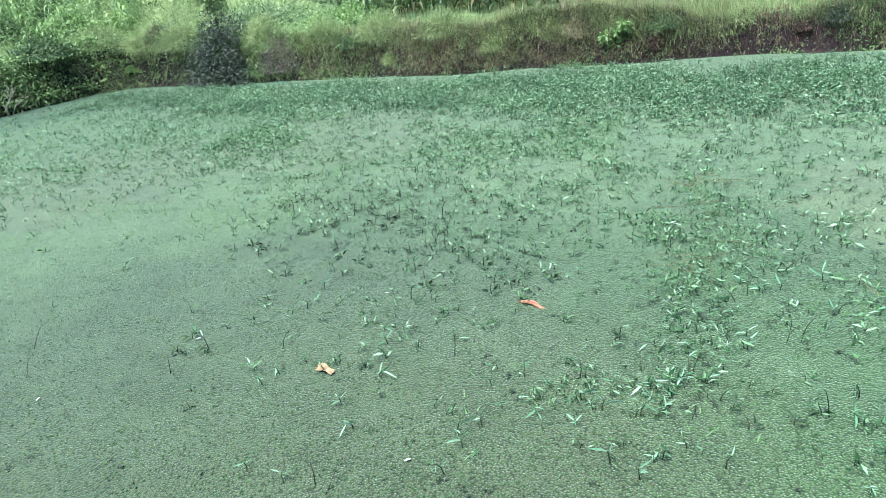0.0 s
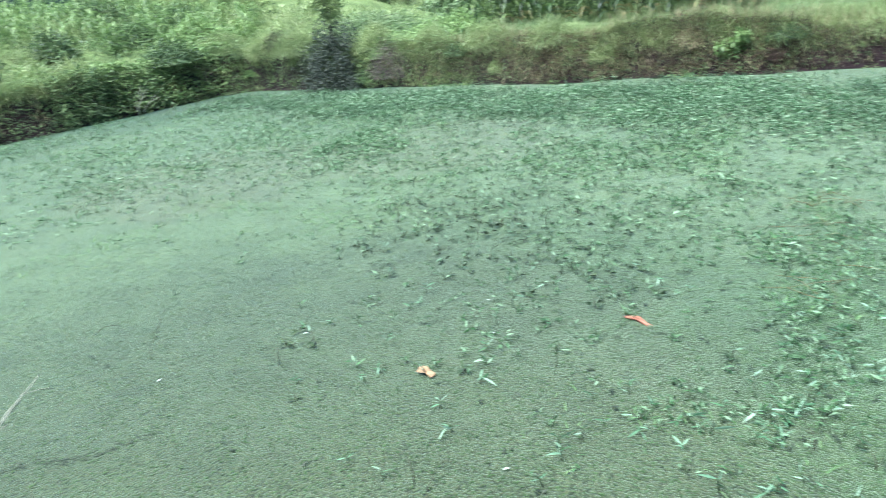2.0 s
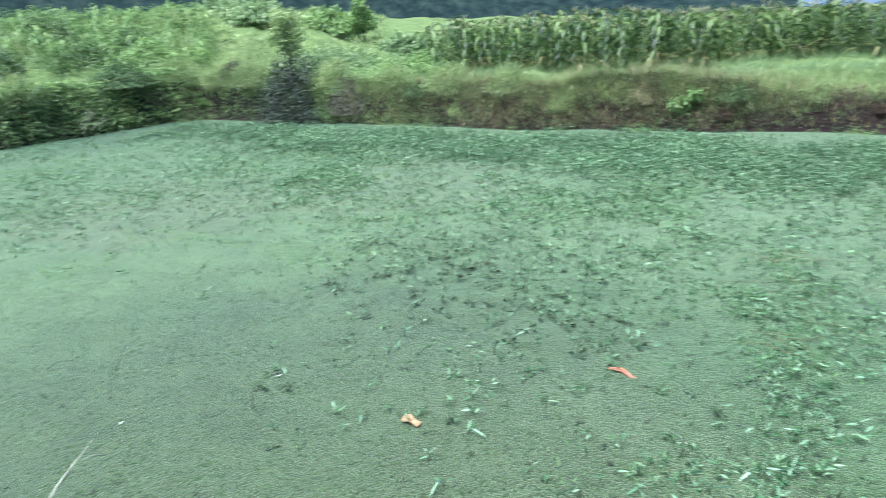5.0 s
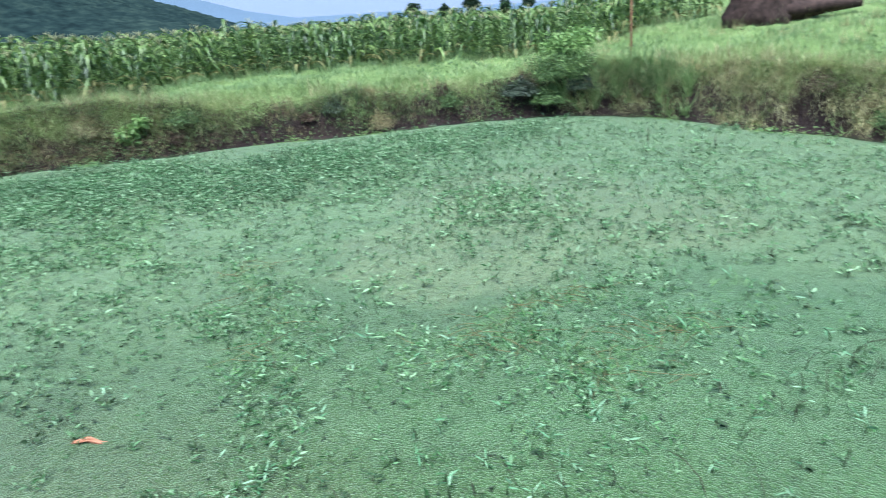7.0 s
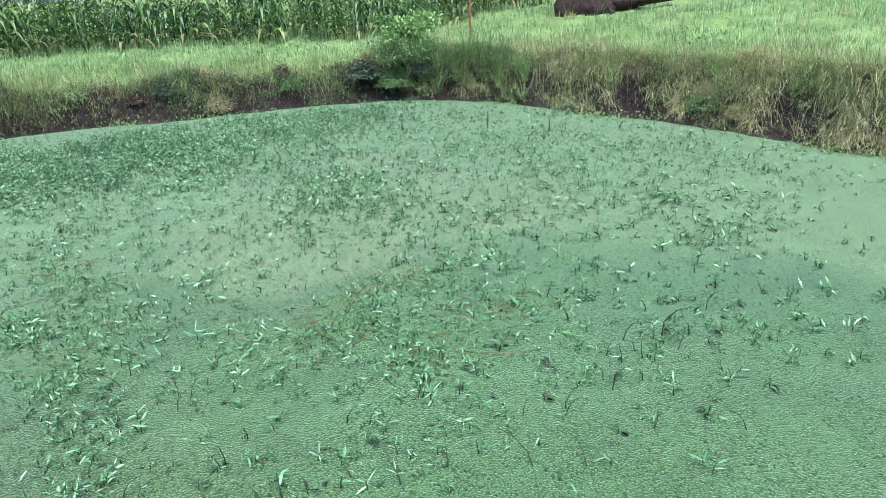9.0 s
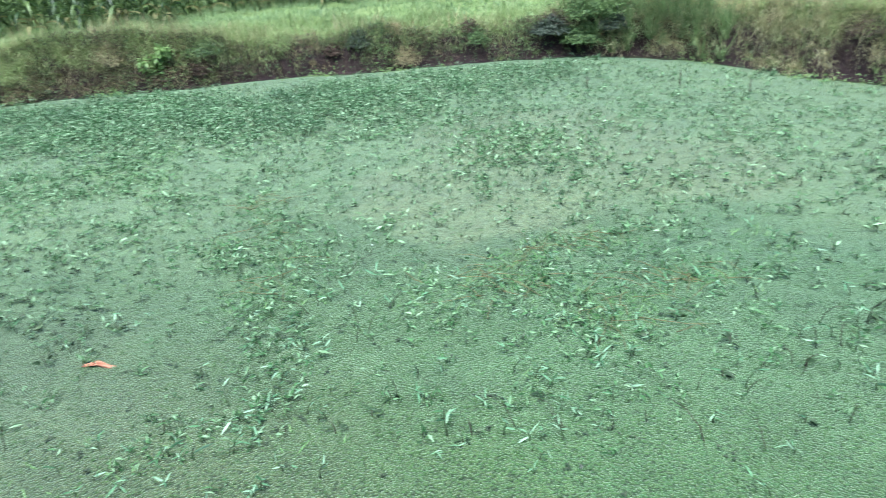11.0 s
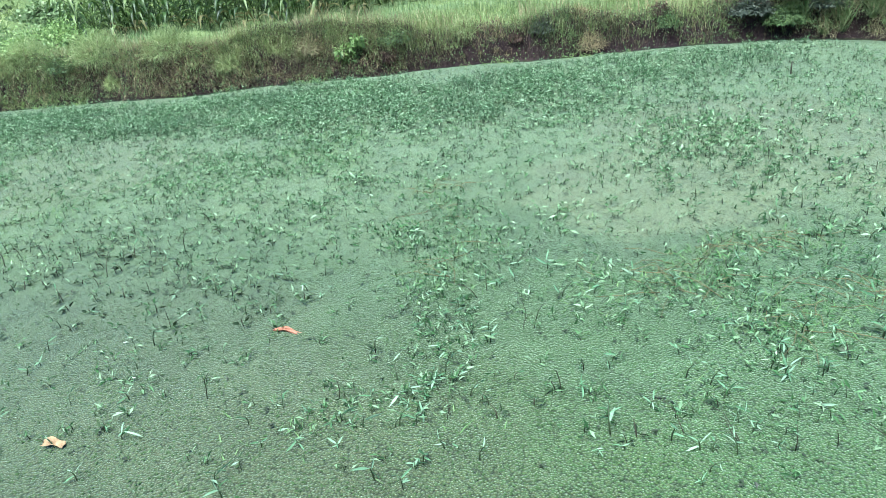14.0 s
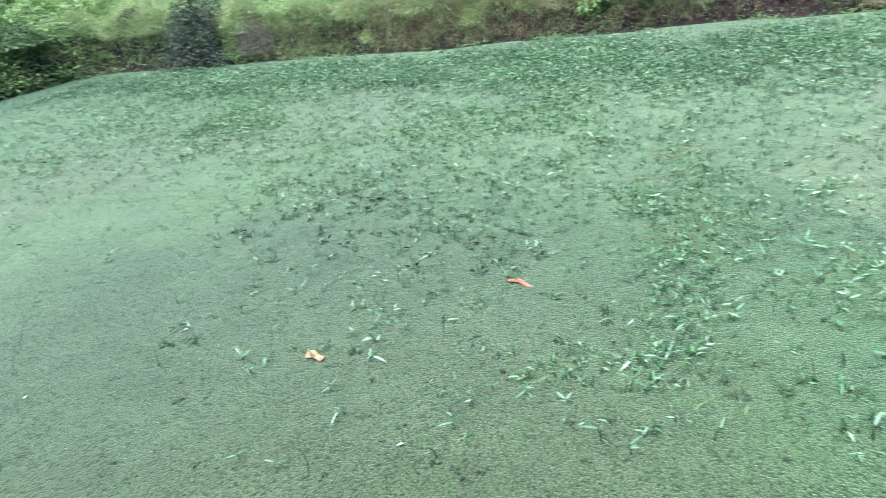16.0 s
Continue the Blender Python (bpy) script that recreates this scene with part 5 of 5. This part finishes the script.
aqua_stuff("small_water_plants", x[ok], y[ok], M_AQUA, "very small water plants thickly scattered over the duckweed", gen, 0.7, 1.5, AQUA_TINY)

# thin yellow-green grass that pierces the cover
x, y = belt(gen, 30000, -12.0, 0.8, ([-12, -5, 0.8], [7.0, 6.4, 7.4]), ([-12, -5, 0.8], [14.0, 12.0, 10.6]), lambda x, y: 0.2 + 0.8 * step01(-0.2, 0.5, fbm(x, y, 0.8, 5.0)))
x2, y2 = belt(gen, 5000, -6.4, -2.2, ([-6.4, -2.2], [4.4, 5.2]), ([-6.4, -2.2], [7.2, 7.8]), lambda x, y: step01(-0.1, 0.5, fbm(x, y, 1.5, 5.0)))
x3, y3 = belt(gen, 5200, 0.8, 5.2, ([1.0, 5.0], [3.0, 3.0]), ([1.0, 5.0], [6.5, 5.4]), lambda x, y: step01(0.0, 0.6, fbm(x, y, 1.5, 3.0)))
x4, y4 = np.r_[gen.normal(0.35, 0.4, 120)], np.r_[gen.normal(3.3, 0.2, 120)]
x, y = np.r_[x, x2, x3, x4], np.r_[y, y2, y3, y4]
h = gen.uniform(0.015, 0.045, len(x))
a = gen.uniform(0, math.tau, len(x))
v, f = blade_arrays(np.stack([x, y, np.full(len(x), -0.01)], 1), h, np.stack([np.cos(a), np.sin(a), 0 * a], 1) * (h * gen.uniform(0.8, 3.2, len(x)))[:, None], gen.uniform(0.004, 0.009, len(x)))
tagged(new("thin_water_grass", np_mesh("thin_water_grass", v, f, M_THIN)), "thin yellow-green grass shoots in the duckweed", "grass", kind="stuff")

# a brownish tangle of creeping stems and fine shoots in the thickest mat
gen = np.random.default_rng(61)
MAT = ([(2.25, 4.35), (2.65, 4.35), (2.95, 4.05), (3.2, 3.75), (3.3, 3.3)], [(2.7, 4.4), (3.3, 4.65), (4.1, 4.5)], [(2.9, 3.5), (3.6, 3.7), (4.3, 3.6)], [(1.3, 7.3), (1.5, 5.9), (1.15, 4.6)])
runners, x, y = [], [], []
for line in MAT:
    line = np.array(line)
    for k in range(26):
        j = int(gen.integers(len(line) - 1))
        o = line[j] + (line[j + 1] - line[j]) * gen.random() + gen.normal(size=2) * 0.13
        a, ln = gen.uniform(0, math.tau), gen.uniform(0.12, 0.5)
        bend = gen.normal() * 0.5
        pts = [(o[0] + ln * t * math.cos(a + bend * t), o[1] + ln * t * math.sin(a + bend * t), 0.006 + 0.05 * math.sin(math.pi * t) * gen.random() + 0.04 * t * (k % 3 == 0)) for t in (0, 0.3, 0.6, 1.0)]
        runners.append(tube_arrays(pts, [0.0030, 0.0028, 0.0022, 0.0014], 4))
    for k in range(420):
        j = int(gen.integers(len(line) - 1))
        o = line[j] + (line[j + 1] - line[j]) * gen.random() + gen.normal(size=2) * 0.15
        x.append(o[0]); y.append(o[1])
v, f = joined(*runners)
tagged(new("creeping_stems", np_mesh("creeping_stems", v, f, M_RUNNER)), "thin brown creeping stems tangled over the duckweed", "water plants", kind="stuff")
x, y = np.array(x), np.array(y)
h, a = gen.uniform(0.015, 0.055, len(x)), gen.uniform(0, math.tau, len(x))
v, f = blade_arrays(np.stack([x, y, np.full(len(x), -0.01)], 1), h, np.stack([np.cos(a), np.sin(a), 0 * a], 1) * (h * gen.uniform(0.6, 2.6, len(x)))[:, None], gen.uniform(0.004, 0.008, len(x)))
tagged(new("fine_shoots", np_mesh("fine_shoots", v, f, M_THIN)), "fine yellow-green shoots tangled with creeping stems", "grass", kind="stuff")

# single plants between the clumps, thinly all over the pond
gen = np.random.default_rng(59)
x, y = gen.uniform(-6.5, 8.0, 900), 2.0 + 7.5 * gen.random(900) ** 0.8
ok = gen.random(900) < step01(2.2, 5.0, y + 0.2 * np.clip(x, 0, 6)) * (0.25 + 0.75 * step01(-1.5, 1.0, x)) * (0.4 + 0.6 * step01(-0.3, 0.4, fbm(x, y, 0.9, 8.8)))
aqua_stuff("single_water_plants", x[ok], y[ok], M_AQUA, "single small water plants scattered over the duckweed", gen, 0.75, 1.3)

# rotten bits lying on the cover
x = np.r_[gen.uniform(-14, 10, 1700), gen.normal(-0.6, 1.6, 260), gen.normal(2.5, 1.2, 300), gen.normal(-1.5, 1.0, 300)]
y = np.r_[14.5 - 12.0 * gen.random(1700) ** 1.3, gen.normal(5.2, 1.2, 260), gen.normal(4.2, 1.0, 300), gen.normal(6.6, 0.8, 300)]
ok = outward(x, y) < -0.2
x, y = x[ok], y[ok]
k = len(x) * 3
p = np.repeat(np.stack([x, y, np.full(len(x), 0.012)], 1), 3, 0) + gen.normal(size=(k, 3)) * [0.012, 0.012, 0.004]
d = np.stack([gen.normal(size=k), gen.normal(size=k), gen.uniform(0.0, 0.4, k)], 1)
s = np.repeat(gen.uniform(0.2, 0.9, len(x)), 3)
v, f = leaf_arrays(p, d, np.tile([0, 0, 1.0], (k, 1)), 0.04 * s, 0.02 * s)
tagged(new("rotten_scraps", np_mesh("rotten_scraps", v, f, M_ROT)), "dark rotten scraps of leaves on the duckweed", "leaf litter", kind="stuff")

# dark seams where the cover has torn; the second stroke paints a shadow
x, y = [], []
for (xa, ya), (xb, yb) in (((-7.8, 3.8), (-3.2, 4.74)), ((-3.36, 1.96), (-2.61, 2.59)), ((-8.2, 7.2), (-4.2, 6.7)), ((-6.9, 7.9), (-3.2, 7.6))):
    t = np.sort(gen.random(150))
    x.append(xa + (xb - xa) * t + gen.normal(size=150) * 0.02)
    y.append(ya + (yb - ya) * t + 0.07 * np.sin(t * 7) + gen.normal(size=150) * 0.018)
x, y = np.concatenate(x), np.concatenate(y)
d = np.stack([np.ones(len(x)), gen.normal(size=len(x)) * 0.4, gen.uniform(0, 0.15, len(x))], 1)
v, f = leaf_arrays(np.stack([x, y, np.full(len(x), 0.013)], 1), d, np.tile([0, 0, 1.0], (len(x), 1)), gen.uniform(0.02, 0.055, len(x)), gen.uniform(0.004, 0.009, len(x)))
tagged(new("seams_and_shade", np_mesh("seams_and_shade", v, f, M_ROT)), "dark seams of rotten stems and a painted shade stroke across the duckweed", "leaf litter", kind="stuff")


# ---------------------------------------------------------------- fallen leaves, twigs, flakes
def curled_leaf(length, width, curl, twist, blunt, n=11, m=7):
    """A dead leaf that has curled up along its length."""
    v = []
    for i in range(n):
        t = i / (n - 1)
        w = width * math.sin(math.pi * min(1, 0.06 + 0.88 * t)) ** blunt
        for j in range(m):
            u = j / (m - 1) * 2 - 1
            a = u * curl
            v.append((length * (t - 0.5), w / 2 * math.sin(a) / max(curl, 0.1) * 1.1 + 0.01 * math.sin(5 * t + u), w / 2 * (1 - math.cos(a)) / max(curl, 0.1) + twist * t * t * length + 0.006 * math.sin(9 * t + 4 * u)))
    f = [(i * m + j, i * m + j + 1, (i + 1) * m + j + 1, (i + 1) * m + j) for i in range(n - 1) for j in range(m - 1)]
    me = smooth(np_mesh("blade", np.array(v), np.array(f), M_LEAF_TAN))
    return me


def dead_leaf(at, rz, length, width, curl, twist, mat, label, rx=0.0, ry=0.0, blunt=0.7):
    ob = thing("dead_leaf", at, label, "leaf")
    ob.matrix_world = pose(at[0], at[1], at[2], rx, ry, rz)
    me = curled_leaf(length, width, curl, twist, blunt)
    me.materials[0] = mat
    b = part("blade", me, ob)
    mod = b.modifiers.new("thickness", "SOLIDIFY")
    mod.thickness = 0.0015
    part("petiole", np_mesh("petiole", *tube_arrays([(-length * 0.47, 0, 0.004), (-length * 0.6, 0.01, 0.012), (-length * 0.78, 0.0, 0.03)], [0.0022, 0.002, 0.0016], 5), M_STICK), ob)
    return ob


dead_leaf((-1.20, 3.51, 0.022), -16, 0.13, 0.066, 1.0, 0.01, M_LEAF_TAN, "curled tan dead leaf lying on the duckweed", 14, 5, 0.3)
dead_leaf((0.01, 4.41, 0.0), -28, 0.22, 0.075, 1.7, -0.02, M_LEAF_RED, "curled orange-red dead leaf lying on the duckweed", 0, 2)

gen = np.random.default_rng(61)
for k, (x, y, rz, ln) in enumerate([(-3.56, 3.71, 108, 0.34), (-4.1, 3.6, 20, 0.25), (1.75, 4.95, 15, 0.4), (2.9, 4.35, 25, 0.7), (2.04, 2.74, 101, 0.26), (2.26, 2.6, 97, 0.25), (4.81, 2.12, 64, 0.36), (5.68, 2.6, 62, 0.36), (3.03, 2.05, 70, 0.24), (2.25, 2.6, 96, 0.19), (-3.3, 3.35, 110, 0.3), (0.95, 3.2, 100, 0.2), (-0.8, 2.5, 80, 0.2)]):
    lying("dark_twig", (x, y, 0.006), rz, twig_arrays(ln, gen, 1, 0.0026), M_STICK, "thin dark twig lying on the duckweed", "twig", "wood", -10)
for k, (x, y) in enumerate([(8.6, 9.3), (9.1, 8.3), (7.4, 10.2)]):
    ob = thing("stake", (x, y, 0), "thin dark stake standing in the pond", "stake", "stakes in the pond")
    part("shaft", np_mesh("shaft", *tube_arrays([(0, 0, -0.3), (0.005, 0, 0.1), (0.015, 0.01, (0.30, 0.22, 0.2)[k])], [0.012, 0.011, 0.008], 6), M_STICK), ob)
for k, (x, y) in enumerate([(-5.77, 3.08), (-5.0, 2.9), (-2.3, 3.9), (-0.95, 4.1), (-3.0, 3.1), (-0.45, 2.75), (4.9, 3.0), (2.1, 5.4), (-1.1, 4.6), (3.3, 4.9)]):
    ob = thing("white_flake", (x, y, 0.012), "small whitish leaf flake lying on the duckweed", "leaf", "white flakes")
    v, f = blade_leaf(np.array([0, 0, 0.0]), unit(np.array([math.cos(k * 2.0), math.sin(k * 2.0), 0.12])), np.array([0, 0, 1.0]), 0.036, 0.016, 0.1)
    part("blade", np_mesh("blade", v, f, M_PETAL), ob)


# ---------------------------------------------------------------- plants on the near bank
weed = thing("withering_plant", (-3.77, 1.27, 0.0), "withering plant with folded whitish leaves at the pond's margin", "plant")
for pts in ([(0, 0, -0.15), (0.03, 0.06, 0.1), (0.045, 0.1, 0.2), (0.05, 0.11, 0.42)], [(0, 0, -0.15), (0.0, 0.0, 0.12), (0.01, 0.02, 0.26), (0.02, 0.03, 0.64)], [(0.01, 0, -0.15), (0.02, 0.08, 0.02), (0.05, 0.15, 0.05), (0.09, 0.23, 0.1)], [(-0.02, -0.05, -0.15), (-0.02, -0.1, 0.2), (-0.01, -0.14, 0.3)]):
    part("stem", np_mesh("stem", *tube_arrays(pts, [0.0045, 0.004, 0.003, 0.0015][:len(pts)], 6), M_STICK), weed)
for base, tip, wide, mat in (((0.03, 0.05, 0.52), (0.07, 0.21, 0.43), 0.055, M_PETAL), ((0.03, 0.09, 0.38), (0.07, 0.2, 0.42), 0.035, M_LEAF_GREY), ((0.01, 0.0, 0.37), (0.08, 0.23, 0.32), 0.025, M_PETAL), ((0.0, -0.03, 0.34), (0.03, 0.1, 0.33), 0.022, M_LEAF_RED),
                             ((0.03, 0.08, 0.24), (0.05, 0.17, 0.23), 0.02, M_LEAF_GREY), ((0.08, 0.2, 0.09), (0.1, 0.25, 0.12), 0.025, M_PETAL), ((0.04, 0.09, 0.06), (0.07, 0.2, 0.02), 0.04, M_CORN_DRY), ((0.0, 0.02, 0.62), (0.02, 0.05, 0.67), 0.03, M_PETAL), ((-0.02, -0.1, 0.2), (-0.01, -0.16, 0.12), 0.05, M_ROT)):
    a, e = np.array(base), np.array(tip)
    v, f = blade_leaf(a, unit(e - a), np.array([0.5, -0.1, 1.0]), float(np.linalg.norm(e - a)), wide, 0.12)
    part("leaf", np_mesh("leaf", v, f, mat), weed)


def seeding_grass(foot, top, tip, seed):
    """A thin grass stalk whose pale seed head nods and branches near its tip."""
    gen = np.random.default_rng(seed)
    foot, top, tip = np.array(foot), np.array(top), np.array(tip)
    ob = thing("seeding_grass", tuple(foot), "thin grass stalk with a pale branched seed head", "grass", "seeding grass")
    o, e = top - foot, tip - foot
    part("stalk", np_mesh("stalk", *tube_arrays([(0, 0, -0.08), o * [0.3, 0.25, 0.5], o * [0.9, 0.7, 0.88], o], [0.0016, 0.0013, 0.001, 0.0008], 5), M_THIN), ob)
    axis = e - o
    part("seed_head", np_mesh("seed_head", *tube_arrays([o, o + axis * 0.5 + [0, 0, 0.008], e], [0.001, 0.0018, 0.0007], 5), M_PALE), ob, "pale seed head")
    for k in range(7):
        b = o + axis * (0.05 + 0.12 * k)
        w = unit(axis + gen.normal(size=3) * np.linalg.norm(axis) * 0.6) * gen.uniform(0.03, 0.06)
        part("side_spike", np_mesh("side_spike", *tube_arrays([b, b + w * 0.5 + [0, 0, 0.004], b + w], [0.0006, 0.0013, 0.0005], 4), M_PALE), ob, "pale side spike")


seeding_grass(land(-0.70, 0.30), (-0.813, 0.737, 1.547), (-0.80, 0.909, 1.64), 5)
seeding_grass(land(-0.98, 0.32), (-1.117, 0.762, 1.486), (-1.138, 0.861, 1.556), 6)
shoot = thing("green_shoot", (-1.40, 0.62, 0.0), "thin green grass shoots on the near bank", "grass")
for dx, top, out in ((0.0, 1.05, 0.06), (-0.05, 1.18, 0.1), (0.06, 1.0, 0.12), (-0.1, 0.95, -0.1)):
    v, f = blade_arrays(np.array([[dx, 0.0, -0.1]]), [top + 0.1], np.array([[out, 0.11, 0.0]]), [0.012])
    part("blade", np_mesh("blade", v, f, M_THIN), shoot)
gen = np.random.default_rng(73)
n = 5200
gx, gy = gen.uniform(-7, 8, n), gen.uniform(-2.5, 0.62, n)
ok = (np.hypot(gx - 0.45, gy - 0.1) > 0.75) | (gy < -0.4)
q = on_land(gx[ok], gy[ok])
q[:, 2] = np.maximum(q[:, 2], 0.0)
h = gen.uniform(0.12, 0.34, len(q))
a = gen.uniform(0, math.tau, len(q))
v, f = blade_arrays(q - [0, 0, 0.02], h, np.stack([np.cos(a), np.sin(a), 0 * a], 1) * (h * 0.5)[:, None], gen.uniform(0.004, 0.008, len(q)))
tagged(new("near_bank_grass", np_mesh("near_bank_grass", v, f, M_LUSH)), "short green grass on the near bank", "grass", kind="stuff")
